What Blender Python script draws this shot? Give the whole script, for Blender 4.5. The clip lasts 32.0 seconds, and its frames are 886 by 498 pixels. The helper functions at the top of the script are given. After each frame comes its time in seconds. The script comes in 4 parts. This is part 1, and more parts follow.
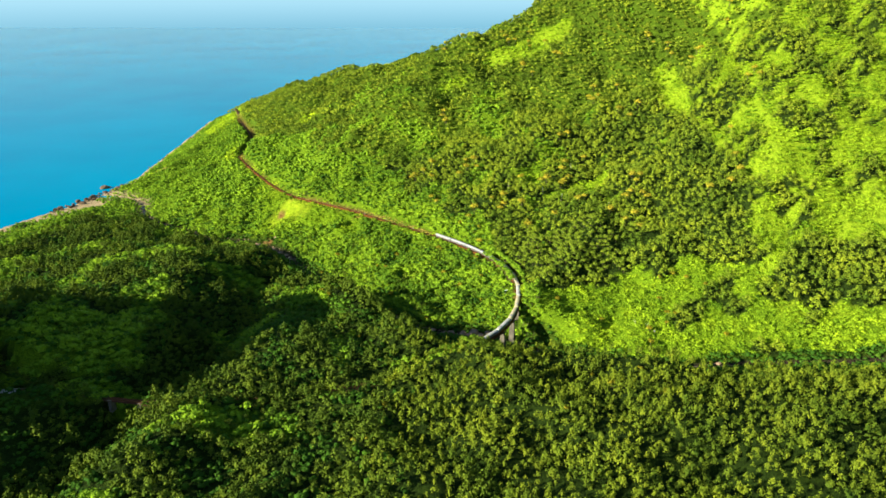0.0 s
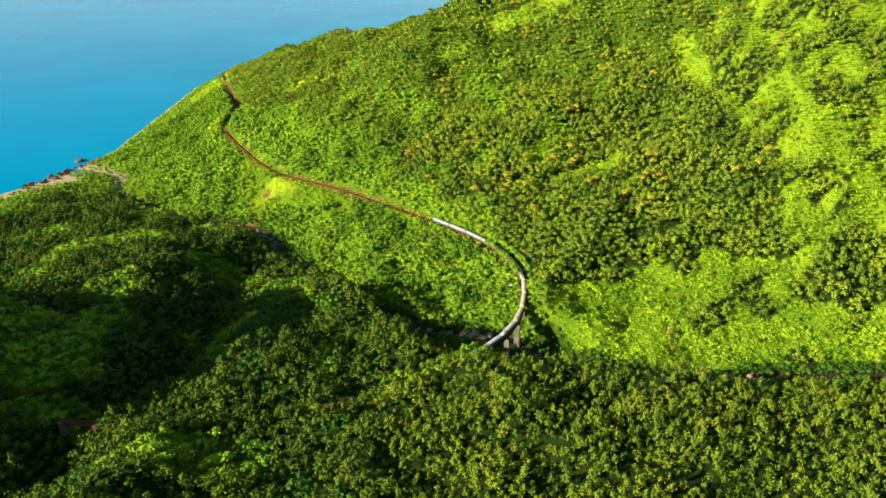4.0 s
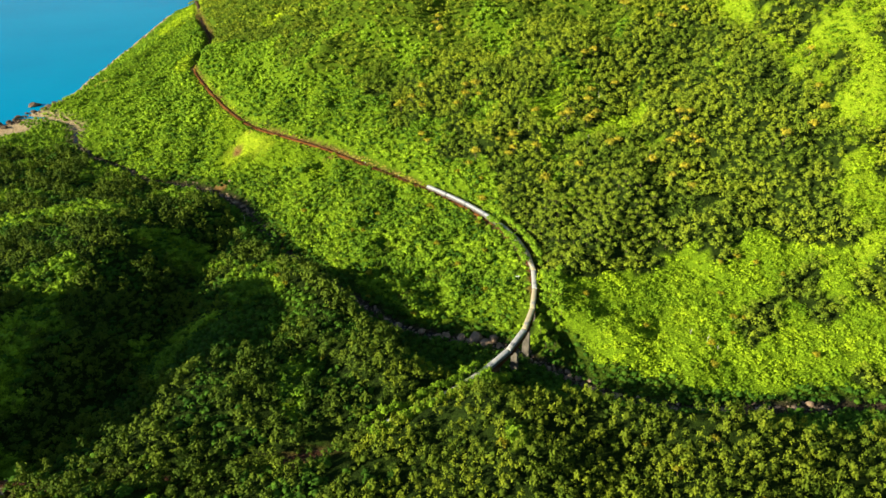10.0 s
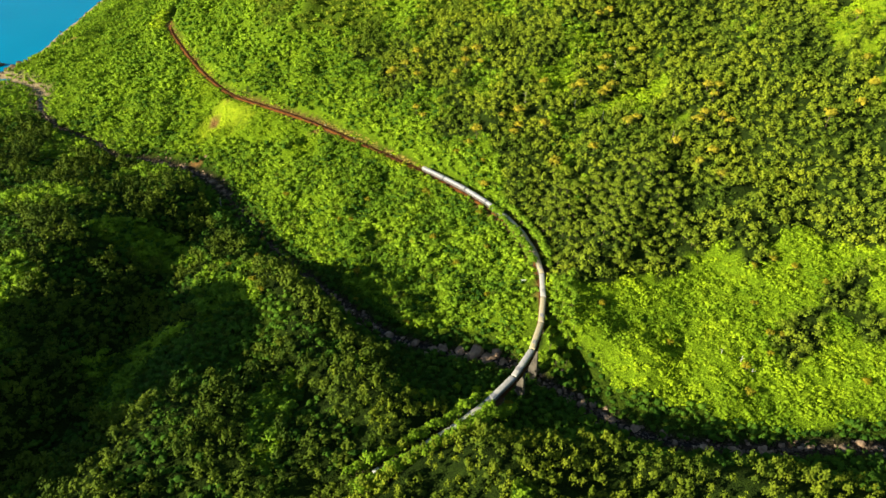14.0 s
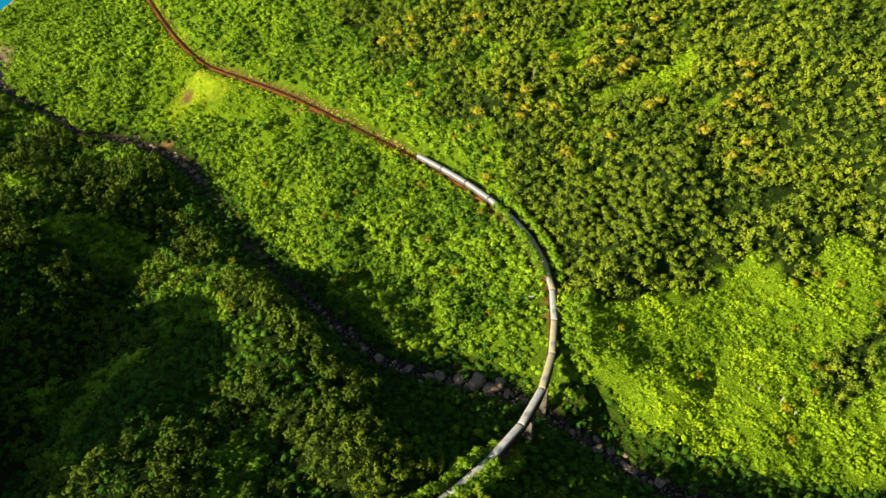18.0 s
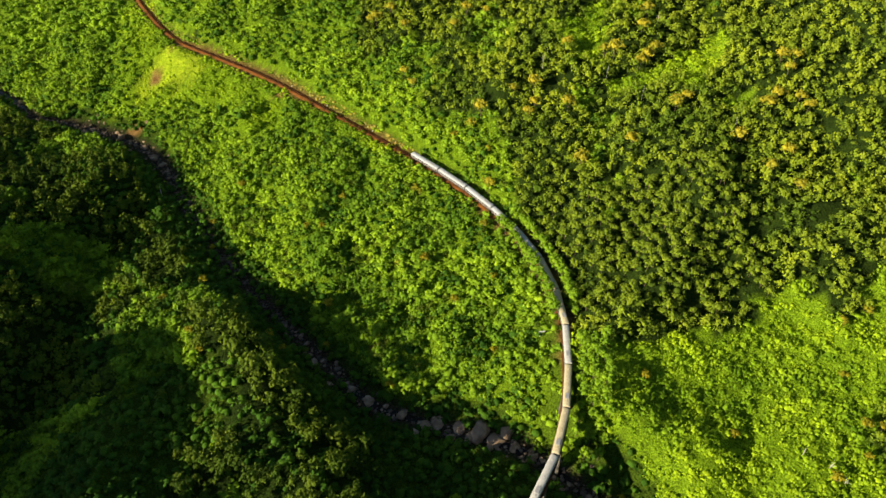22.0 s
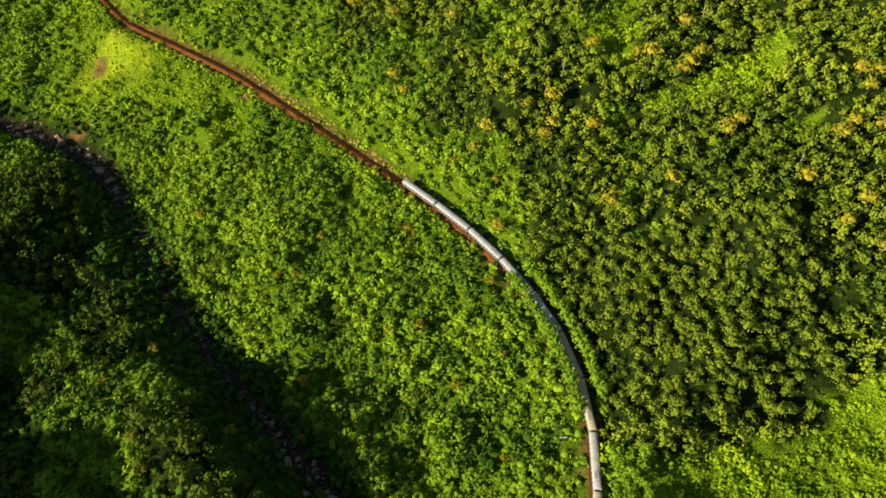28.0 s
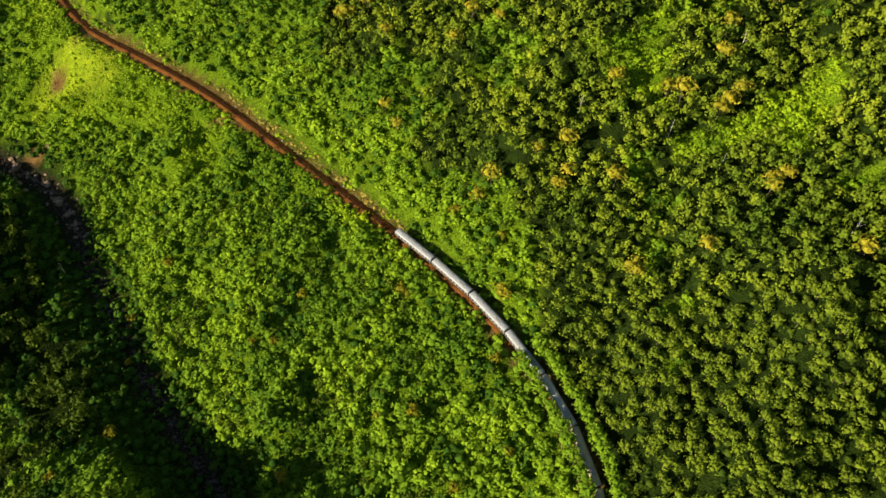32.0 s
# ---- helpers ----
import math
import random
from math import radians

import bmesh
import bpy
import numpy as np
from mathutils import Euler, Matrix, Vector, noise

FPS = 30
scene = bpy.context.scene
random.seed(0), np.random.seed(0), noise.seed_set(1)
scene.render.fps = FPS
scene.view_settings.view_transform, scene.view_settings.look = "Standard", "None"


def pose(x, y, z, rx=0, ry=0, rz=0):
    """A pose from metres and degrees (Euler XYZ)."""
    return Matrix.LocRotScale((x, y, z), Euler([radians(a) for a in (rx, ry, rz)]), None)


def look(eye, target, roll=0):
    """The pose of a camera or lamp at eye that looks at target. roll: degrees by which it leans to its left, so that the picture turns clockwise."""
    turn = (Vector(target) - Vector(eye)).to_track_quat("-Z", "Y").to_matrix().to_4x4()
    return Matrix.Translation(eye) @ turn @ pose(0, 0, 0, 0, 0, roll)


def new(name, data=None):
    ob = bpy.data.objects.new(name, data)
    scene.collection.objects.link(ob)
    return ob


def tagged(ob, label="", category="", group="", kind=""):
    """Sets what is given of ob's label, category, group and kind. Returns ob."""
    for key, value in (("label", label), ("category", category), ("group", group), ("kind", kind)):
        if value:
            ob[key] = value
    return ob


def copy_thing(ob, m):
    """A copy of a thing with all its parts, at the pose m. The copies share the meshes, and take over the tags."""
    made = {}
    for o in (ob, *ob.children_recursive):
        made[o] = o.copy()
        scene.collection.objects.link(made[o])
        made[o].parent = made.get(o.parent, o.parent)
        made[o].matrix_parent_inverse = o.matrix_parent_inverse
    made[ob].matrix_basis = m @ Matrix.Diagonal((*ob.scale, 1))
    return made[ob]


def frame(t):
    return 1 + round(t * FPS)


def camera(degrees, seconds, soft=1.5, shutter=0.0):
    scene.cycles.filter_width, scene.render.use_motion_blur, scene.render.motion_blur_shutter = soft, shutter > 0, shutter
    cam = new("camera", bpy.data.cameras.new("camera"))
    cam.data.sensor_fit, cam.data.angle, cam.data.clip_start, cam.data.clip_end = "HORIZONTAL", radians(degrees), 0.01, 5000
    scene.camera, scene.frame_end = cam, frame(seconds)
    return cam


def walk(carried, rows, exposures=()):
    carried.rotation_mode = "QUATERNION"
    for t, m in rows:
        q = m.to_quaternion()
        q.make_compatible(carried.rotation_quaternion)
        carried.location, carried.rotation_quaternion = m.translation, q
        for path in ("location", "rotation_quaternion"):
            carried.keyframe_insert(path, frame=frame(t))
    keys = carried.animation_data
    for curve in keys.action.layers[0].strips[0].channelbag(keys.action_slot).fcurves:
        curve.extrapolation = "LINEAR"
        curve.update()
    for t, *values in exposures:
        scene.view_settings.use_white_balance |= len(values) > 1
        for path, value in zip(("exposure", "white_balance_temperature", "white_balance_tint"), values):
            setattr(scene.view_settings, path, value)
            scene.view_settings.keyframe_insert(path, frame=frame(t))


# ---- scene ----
cam = camera(64.39, 32.0, soft=1.6)
PATH = [  # seconds, place, yaw, pitch, roll
    (0.0, -0.00, 0.00, 270.00, -0.000, -20.558, 0.071),
    (2.0, -0.73, 28.59, 268.95, -0.159, -21.812, 0.305),
    (4.0, -0.68, 58.41, 268.91, -0.275, -23.504, 0.372),
    (6.0, -0.12, 88.80, 269.25, -0.355, -25.461, 0.361),
    (8.0, 0.74, 119.26, 269.58, -0.410, -27.559, 0.334),
    (10.0, 1.69, 149.47, 269.67, -0.455, -29.716, 0.330),
    (12.0, 2.59, 179.25, 269.45, -0.506, -31.885, 0.366),
    (14.0, 3.33, 208.53, 268.94, -0.579, -34.044, 0.449),
    (16.0, 3.84, 237.33, 268.24, -0.689, -36.190, 0.570),
    (18.0, 4.08, 265.73, 267.48, -0.845, -38.329, 0.716),
    (20.0, 4.08, 293.87, 266.80, -1.050, -40.472, 0.872),
    (22.0, 3.89, 321.85, 266.29, -1.299, -42.624, 1.023),
    (24.0, 3.61, 349.81, 265.97, -1.578, -44.776, 1.161),
    (26.0, 3.40, 377.81, 265.77, -1.859, -46.902, 1.287),
    (28.0, 3.43, 405.84, 265.43, -2.100, -48.944, 1.419),
    (30.0, 3.95, 433.83, 264.56, -2.245, -50.809, 1.590),
    (32.0, 5.26, 461.55, 262.51, -2.216, -52.361, 1.857),
]


def flight_pose(x, y, z, yaw, pitch, roll):
    yaw, pitch, roll = radians(yaw), radians(pitch), radians(roll)
    ahead = Vector((-math.sin(yaw) * math.cos(pitch), math.cos(yaw) * math.cos(pitch), math.sin(pitch)))
    return look((x, y, z), Vector((x, y, z)) + ahead * 100, math.degrees(roll))


walk(cam, [(row[0], flight_pose(*row[1:])) for row in PATH], [(0, 1.44, 6080, 3), (6, 1.34, 6220, 5), (12, 1.24, 6370, 7), (20, 1.07, 6520, 9), (26, 0.90, 6530, 10), (32, 0.68, 6540, 10)])

# ---- light ----
SUN_FROM = Vector((-0.87, -0.43, 0.37)).normalized()
world = bpy.data.worlds.new("sky")
world.use_nodes = True
scene.world = world
wn, wl = world.node_tree.nodes, world.node_tree.links
wn.clear()
sky = wn.new("ShaderNodeTexSky")
sky.sky_type = "NISHITA"
sky.sun_disc = False
sky.sun_elevation = math.asin(SUN_FROM.z)
sky.sun_rotation = math.atan2(SUN_FROM.x, SUN_FROM.y)
sky.air_density, sky.dust_density, sky.ozone_density = 1.0, 0.4, 1.5
coord, split, high, join = (wn.new("ShaderNodeTexCoord"), wn.new("ShaderNodeSeparateXYZ"), wn.new("ShaderNodeMath"), wn.new("ShaderNodeCombineXYZ"))
high.operation, high.inputs[1].default_value = "MAXIMUM", 0.10
wl.new(coord.outputs["Generated"], split.inputs[0])
wl.new(split.outputs[0], join.inputs[0])
wl.new(split.outputs[1], join.inputs[1])
wl.new(split.outputs[2], high.inputs[0])
wl.new(high.outputs[0], join.inputs[2])
wl.new(join.outputs[0], sky.inputs[0])
back, wout = wn.new("ShaderNodeBackground"), wn.new("ShaderNodeOutputWorld")
back.inputs["Strength"].default_value = 0.06
# past the sea sheet the backdrop is painted as sea to the horizon, paling like haze
deep_c, haze_c = (1.7, 3.5, 4.5), (3.2, 5.0, 5.9)
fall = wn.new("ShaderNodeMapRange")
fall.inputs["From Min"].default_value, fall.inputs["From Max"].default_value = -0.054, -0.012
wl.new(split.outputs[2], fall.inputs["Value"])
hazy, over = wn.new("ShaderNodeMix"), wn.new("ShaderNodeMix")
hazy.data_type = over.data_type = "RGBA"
hazy.inputs[6].default_value, hazy.inputs[7].default_value = (*deep_c, 1), (*haze_c, 1)
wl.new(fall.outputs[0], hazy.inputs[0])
rim = wn.new("ShaderNodeMapRange")
rim.inputs["From Min"].default_value, rim.inputs["From Max"].default_value = -0.01, 0.02
wl.new(split.outputs[2], rim.inputs["Value"])
wl.new(rim.outputs[0], over.inputs[0])
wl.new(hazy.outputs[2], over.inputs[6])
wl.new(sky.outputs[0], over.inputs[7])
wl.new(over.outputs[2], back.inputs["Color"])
wl.new(back.outputs[0], wout.inputs["Surface"])

sun = new("sun", bpy.data.lights.new("sun", "SUN"))
sun.data.energy, sun.data.angle, sun.data.color = 5.0, radians(0.6), (1.0, 0.88, 0.64)
sun.matrix_world = look(SUN_FROM * 1500, (0, 0, 0))


# ---- materials ----
def material(name, rough=0.8, metal=0.0):
    m = bpy.data.materials.new(name)
    m.use_nodes = True
    b = m.node_tree.nodes["Principled BSDF"]
    b.inputs["Roughness"].default_value, b.inputs["Metallic"].default_value = rough, metal
    return m, m.node_tree.nodes, m.node_tree.links, b


def noise_node(n, l, scale, detail=3.0, rough=0.6, space="Object"):
    co, t = n.new("ShaderNodeTexCoord"), n.new("ShaderNodeTexNoise")
    t.inputs["Scale"].default_value, t.inputs["Detail"].default_value, t.inputs["Roughness"].default_value = scale, detail, rough
    l.new(co.outputs[space], t.inputs["Vector"])
    return t


def ramp_node(n, l, source, stops):
    r = n.new("ShaderNodeValToRGB")
    els = r.color_ramp.elements
    while len(els) < len(stops):
        els.new(0.5)
    for el, (at, colour) in zip(els, stops):
        el.position, el.color = at, (*colour, 1)
    l.new(source, r.inputs[0])
    return r


def mixed(n, l, fac, a, b, mode="MIX"):
    m = n.new("ShaderNodeMix")
    m.data_type, m.blend_type = "RGBA", mode
    for value, at in ((fac, 0), (a, 6), (b, 7)):
        if isinstance(value, (int, float)):
            m.inputs[at].default_value = value
        elif isinstance(value, tuple):
            m.inputs[at].default_value = (*value, 1)
        else:
            l.new(value, m.inputs[at])
    return m.outputs[2]


def bumped(n, l, b, height, strength, distance):
    u = n.new("ShaderNodeBump")
    u.inputs["Strength"].default_value, u.inputs["Distance"].default_value = strength, distance
    l.new(height, u.inputs["Height"])
    l.new(u.outputs[0], b.inputs["Normal"])


def plain(name, a, b2, scale, rough=0.8, metal=0.0, bump=0.0, distance=0.05, fine=6.0):
    """Two colours mixed by coarse stains and fine grain."""
    m, n, l, b = material(name, rough, metal)
    if rough >= 0.85:
        b.inputs["Specular IOR Level"].default_value = 0.1
    coarse, grain = noise_node(n, l, scale, 4), noise_node(n, l, scale * fine, 3)
    r = ramp_node(n, l, coarse.outputs["Fac"], [(0.35, a), (0.65, b2)])
    g = ramp_node(n, l, grain.outputs["Fac"], [(0.3, (0.72, 0.72, 0.72)), (0.7, (1.15, 1.15, 1.15))])
    l.new(mixed(n, l, 1.0, r.outputs[0], g.outputs[0], "MULTIPLY"), b.inputs["Base Color"])
    if bump:
        bumped(n, l, b, grain.outputs["Fac"], bump, distance)
    return m


def leafy(name, dark, light, accent, patch=0.03, crisp=1.0):
    """Foliage: a tint for each leaf spray, one for each crown, and drifts over the hillside. Some light passes through."""
    m, n, l, b = material(name, 0.7)
    geo = n.new("ShaderNodeNewGeometry")
    tint = n.new("ShaderNodeAttribute")
    tint.attribute_name = "tint"
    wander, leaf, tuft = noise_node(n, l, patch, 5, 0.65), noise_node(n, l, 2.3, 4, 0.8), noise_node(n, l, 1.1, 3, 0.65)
    spray = ramp_node(n, l, geo.outputs["Random Per Island"], [(0.0, tuple(0.4 * a + 0.6 * b_ for a, b_ in zip(dark, light))), (0.6, light), (1.0, tuple(0.35 * a + 0.65 * b_ for a, b_ in zip(accent, light)))])
    crown = ramp_node(n, l, tint.outputs["Fac"], [(0.0, (0.80, 0.86, 0.9)), (0.5, (1.0, 1.0, 1.0)), (1.0, (1.13, 1.10, 1.03))])
    wide = ramp_node(n, l, wander.outputs["Fac"], [(0.36, (0.50, 0.62, 0.75)), (0.50, (0.95, 0.98, 1.0)), (0.64, (1.28, 1.24, 1.1))])
    # noise specks darken the leaf colour like shaded gaps between leaves
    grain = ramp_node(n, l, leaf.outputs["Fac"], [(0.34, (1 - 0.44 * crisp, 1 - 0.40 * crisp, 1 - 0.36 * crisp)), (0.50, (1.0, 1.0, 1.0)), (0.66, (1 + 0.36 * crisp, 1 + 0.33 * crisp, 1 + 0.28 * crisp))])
    col = mixed(n, l, 1.0, mixed(n, l, 1.0, spray.outputs[0], crown.outputs[0], "MULTIPLY"), wide.outputs[0], "MULTIPLY")
    drifts = ramp_node(n, l, noise_node(n, l, 0.13, 3, 0.6).outputs["Fac"], [(0.36, (0.80, 0.86, 0.92)), (0.5, (1.0, 1.0, 1.0)), (0.64, (1.15, 1.10, 1.0))])
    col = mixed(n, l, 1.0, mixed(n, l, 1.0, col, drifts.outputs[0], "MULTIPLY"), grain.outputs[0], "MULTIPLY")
    l.new(col, b.inputs["Base Color"])
    b.inputs["Specular IOR Level"].default_value = 0.05
    rough = mixed(n, l, 0.5, leaf.outputs["Fac"], tuft.outputs["Fac"])
    bumped(n, l, b, rough, 0.7, 0.5)
    tr = n.new("ShaderNodeBsdfTranslucent")
    l.new(mixed(n, l, 1.0, col, (1.25, 1.2, 0.35), "MULTIPLY"), tr.inputs["Color"])
    mix, out = n.new("ShaderNodeMixShader"), n["Material Output"]
    mix.inputs[0].default_value = 0.13
    l.new(b.outputs[0], mix.inputs[1])
    l.new(tr.outputs[0], mix.inputs[2])
    l.new(mix.outputs[0], out.inputs["Surface"])
    return m


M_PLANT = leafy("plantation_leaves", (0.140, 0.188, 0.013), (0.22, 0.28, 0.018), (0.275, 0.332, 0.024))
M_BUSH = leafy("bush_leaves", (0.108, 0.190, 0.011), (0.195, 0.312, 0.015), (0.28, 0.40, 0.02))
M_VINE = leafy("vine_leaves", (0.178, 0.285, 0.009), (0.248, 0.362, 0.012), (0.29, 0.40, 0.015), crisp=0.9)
# dark valley green, lowered further to carry part of the side's shadow
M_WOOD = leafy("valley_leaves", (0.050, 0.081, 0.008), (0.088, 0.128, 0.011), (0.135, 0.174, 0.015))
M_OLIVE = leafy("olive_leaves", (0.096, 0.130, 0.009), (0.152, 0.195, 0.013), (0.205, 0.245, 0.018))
# creeper green, darkened to hold the shade of hollows and banks
M_SHADETONE = leafy("shade_toned_creepers", (0.03, 0.078, 0.008), (0.056, 0.124, 0.01), (0.10, 0.17, 0.013))
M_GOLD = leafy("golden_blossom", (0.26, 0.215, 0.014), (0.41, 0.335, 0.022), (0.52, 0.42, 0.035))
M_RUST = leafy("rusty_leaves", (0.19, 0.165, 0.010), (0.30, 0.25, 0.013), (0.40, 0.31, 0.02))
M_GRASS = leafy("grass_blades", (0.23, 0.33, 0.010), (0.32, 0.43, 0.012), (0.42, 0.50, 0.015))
M_BARK = plain("bark", (0.10, 0.075, 0.05), (0.17, 0.13, 0.09), 0.8, 0.9, bump=0.4)
M_ROCK = plain("rock", (0.17, 0.112, 0.07), (0.46, 0.335, 0.225), 0.35, 0.85, bump=0.7, distance=0.15)
M_COBBLE = plain("cobble", (0.045, 0.032, 0.02), (0.16, 0.115, 0.075), 0.5, 0.8, bump=0.6, distance=0.1)
M_DRY = leafy("dry_grass", (0.22, 0.17, 0.03), (0.36, 0.29, 0.06), (0.44, 0.35, 0.09))
M_SHORE = plain("shore_rock", (0.06, 0.042, 0.03), (0.20, 0.14, 0.09), 0.2, 0.85, bump=0.7, distance=0.2)
# darker copy of the ballast, for stretches shaded by trees
M_SHADEBED = plain("shade_dark_ballast", (0.050, 0.028, 0.014), (0.095, 0.055, 0.028), 0.35, 0.95, bump=0.9, distance=0.12)
M_RUSTED = plain("rusted_steel", (0.09, 0.035, 0.02), (0.16, 0.06, 0.03), 1.5, 0.75, 0.4, bump=0.3, distance=0.01)
M_SLEEPER = plain("sleeper", (0.075, 0.028, 0.008), (0.12, 0.05, 0.015), 2.0, 0.9, bump=0.3, distance=0.02)
M_CONC = plain("weathered_concrete", (0.085, 0.075, 0.06), (0.18, 0.16, 0.13), 0.4, 0.9, bump=0.4, distance=0.03)
M_BALLAST = plain("ballast", (0.16, 0.057, 0.011), (0.26, 0.10, 0.022), 0.35, 0.95, bump=0.9, distance=0.12, fine=9.0)


def ground_material():
    """Undergrowth: litter darkened for the shade under trees, low creepers, lighter grass in the open drifts, soil and
    sand where attributes say so.
    """
    m, n, l, b = material("undergrowth", 0.95)
    b.inputs["Specular IOR Level"].default_value = 0.05
    coarse, mid, fine = noise_node(n, l, 0.02, 4), noise_node(n, l, 0.25, 4), noise_node(n, l, 1.6, 3)
    # near-black litter puts the shade between crowns into the ground colour
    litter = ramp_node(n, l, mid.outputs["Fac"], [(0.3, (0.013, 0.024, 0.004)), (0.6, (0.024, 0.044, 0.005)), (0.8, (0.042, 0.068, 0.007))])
    lime = ramp_node(n, l, mid.outputs["Fac"], [(0.3, (0.19, 0.285, 0.010)), (0.55, (0.31, 0.41, 0.015)), (0.8, (0.44, 0.51, 0.025))])
    fields = {}
    for name in ("lush", "grass", "soil", "sand", "bed"):
        a = n.new("ShaderNodeAttribute")
        a.attribute_name = name
        fields[name] = a.outputs["Fac"]
    creep = ramp_node(n, l, fine.outputs["Fac"], [(0.3, (0.085, 0.155, 0.005)), (0.55, (0.165, 0.27, 0.008)), (0.75, (0.22, 0.34, 0.011))])
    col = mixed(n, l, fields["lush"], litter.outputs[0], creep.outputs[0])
    col = mixed(n, l, fields["grass"], col, lime.outputs[0])
    earth = ramp_node(n, l, mid.outputs["Fac"], [(0.3, (0.17, 0.085, 0.025)), (0.7, (0.32, 0.20, 0.07))])
    col = mixed(n, l, fields["soil"], col, earth.outputs[0])
    cobble = ramp_node(n, l, fine.outputs["Fac"], [(0.35, (0.018, 0.013, 0.008)), (0.65, (0.075, 0.054, 0.035))])
    col = mixed(n, l, fields["bed"], col, cobble.outputs[0])
    shore = ramp_node(n, l, mid.outputs["Fac"], [(0.3, (0.36, 0.26, 0.14)), (0.7, (0.55, 0.42, 0.25))])
    col = mixed(n, l, fields["sand"], col, shore.outputs[0])
    g = ramp_node(n, l, fine.outputs["Fac"], [(0.32, (0.45, 0.45, 0.45)), (0.68, (1.3, 1.3, 1.3))])
    l.new(mixed(n, l, 1.0, col, g.outputs[0], "MULTIPLY"), b.inputs["Base Color"])
    bumped(n, l, b, fine.outputs["Fac"], 1.0, 0.9)
    return m


def sea_material():
    m, n, l, b = material("sea_water", 0.10)
    b.inputs["IOR"].default_value = 1.18
    b.inputs["Specular IOR Level"].default_value = 0.09
    deep = noise_node(n, l, 0.0025, 3)
    r = ramp_node(n, l, deep.outputs["Fac"], [(0.35, (0.0, 0.19, 0.37)), (0.65, (0.0, 0.235, 0.43))])
    l.new(r.outputs[0], b.inputs["Base Color"])
    co, st, w = n.new("ShaderNodeTexCoord"), n.new("ShaderNodeMapping"), n.new("ShaderNodeTexNoise")
    st.inputs["Scale"].default_value = (0.035, 0.10, 0.1)
    st.inputs["Rotation"].default_value = (0, 0, radians(8))
    w.inputs["Scale"].default_value, w.inputs["Detail"].default_value, w.inputs["Roughness"].default_value = 1.0, 6, 0.62
    l.new(co.outputs["Object"], st.inputs[0])
    l.new(st.outputs[0], w.inputs["Vector"])
    bumped(n, l, b, w.outputs["Fac"], 0.35, 1.0)
    return m


# ---- lie of the land ----
RAIL_Z = 43.0
RAIL = [(-640, 1640), (-520, 1540), (-416, 1425), (-358, 1245), (-306, 1120), (-286, 1040), (-288, 975), (-254, 907), (-213, 834),
        (-187, 795), (-167, 771), (-135, 750), (-97, 723), (-52, 681), (-2, 634), (27, 603), (48, 570), (57, 545), (60, 522), (59, 502), (56, 481),
        (51, 462), (42, 443), (31, 428), (18, 414), (4, 402), (-20, 384), (-50, 368), (-110, 353), (-185, 350), (-255, 377), (-380, 436)]
RIVER = [(-520, 930, -2), (-440, 918, 0), (-394, 886, 2), (-368, 825, 4), (-334, 790, 5), (-288, 758, 6), (-262, 731, 7), (-240, 727, 7), (-202, 710, 8), (-176, 694, 8), (-156, 670, 9), (-144, 648, 10),
         (-100, 584, 12), (-60, 536, 15), (-37, 511, 17), (-20, 493, 18), (8, 483, 19), (40, 472, 21), (64, 450, 23), (84, 427, 26),
         (103, 414, 28), (141, 407, 32), (181, 405, 36), (270, 392, 47), (420, 380, 72), (900, 350, 150)]
LEVEL = RAIL[:20] + [(74, 490), (104, 494), (135, 500), (172, 476), (205, 452), (250, 440), (330, 430), (600, 410), (1200, 380)]
GULLY = [(-215, 180, 38), (-196, 300, 30), (-187, 350, 24), (-173, 410, 20), (-159, 460, 17), (-160, 515, 13), (-163, 560, 12), (-156, 640, 10)]
COAST_Y = [-3000, 300, 600, 786, 830, 877, 940, 985, 1110, 1285, 1480, 1620, 1760]
COAST_X = [-900, -620, -560, -523, -507, -483, -466, -452, -461, -474, -490, -420, -200]


def smooth(a, b, v):
    t = np.clip((v - a) / (b - a), 0, 1)
    return t * t * (3 - 2 * t)


def along(line, x, y):
    """Distance to a line of points, the line's own height there, and the side (positive to its left)."""
    pts = np.array([(*p, 0.0)[:3] for p in line], float)
    best = np.full(x.shape, 1e9)
    zz, side = np.zeros(x.shape), np.zeros(x.shape)
    for (ax, ay, az), (bx, by, bz) in zip(pts, pts[1:]):
        dx, dy = bx - ax, by - ay
        t = np.clip(((x - ax) * dx + (y - ay) * dy) / (dx * dx + dy * dy), 0, 1)
        d = np.hypot(x - ax - t * dx, y - ay - t * dy)
        near = d < best
        best = np.where(near, d, best)
        zz = np.where(near, az + t * (bz - az), zz)
        side = np.where(near, np.sign(dx * (y - ay) - dy * (x - ax)), side)
    return best, zz, side


def swell(x, y, size, seed):
    """Smooth rolling relief, about -1 to 1."""
    r = np.random.RandomState(seed)
    v = np.zeros(np.shape(x))
    for k in range(7):
        a, p, f = r.uniform(0, 6.283), r.uniform(0, 6.283), r.uniform(0.7, 1.6)
        v = v + np.sin((x * math.cos(a) + y * math.sin(a)) * 6.283 * f / size + p)
    return v / 4.5


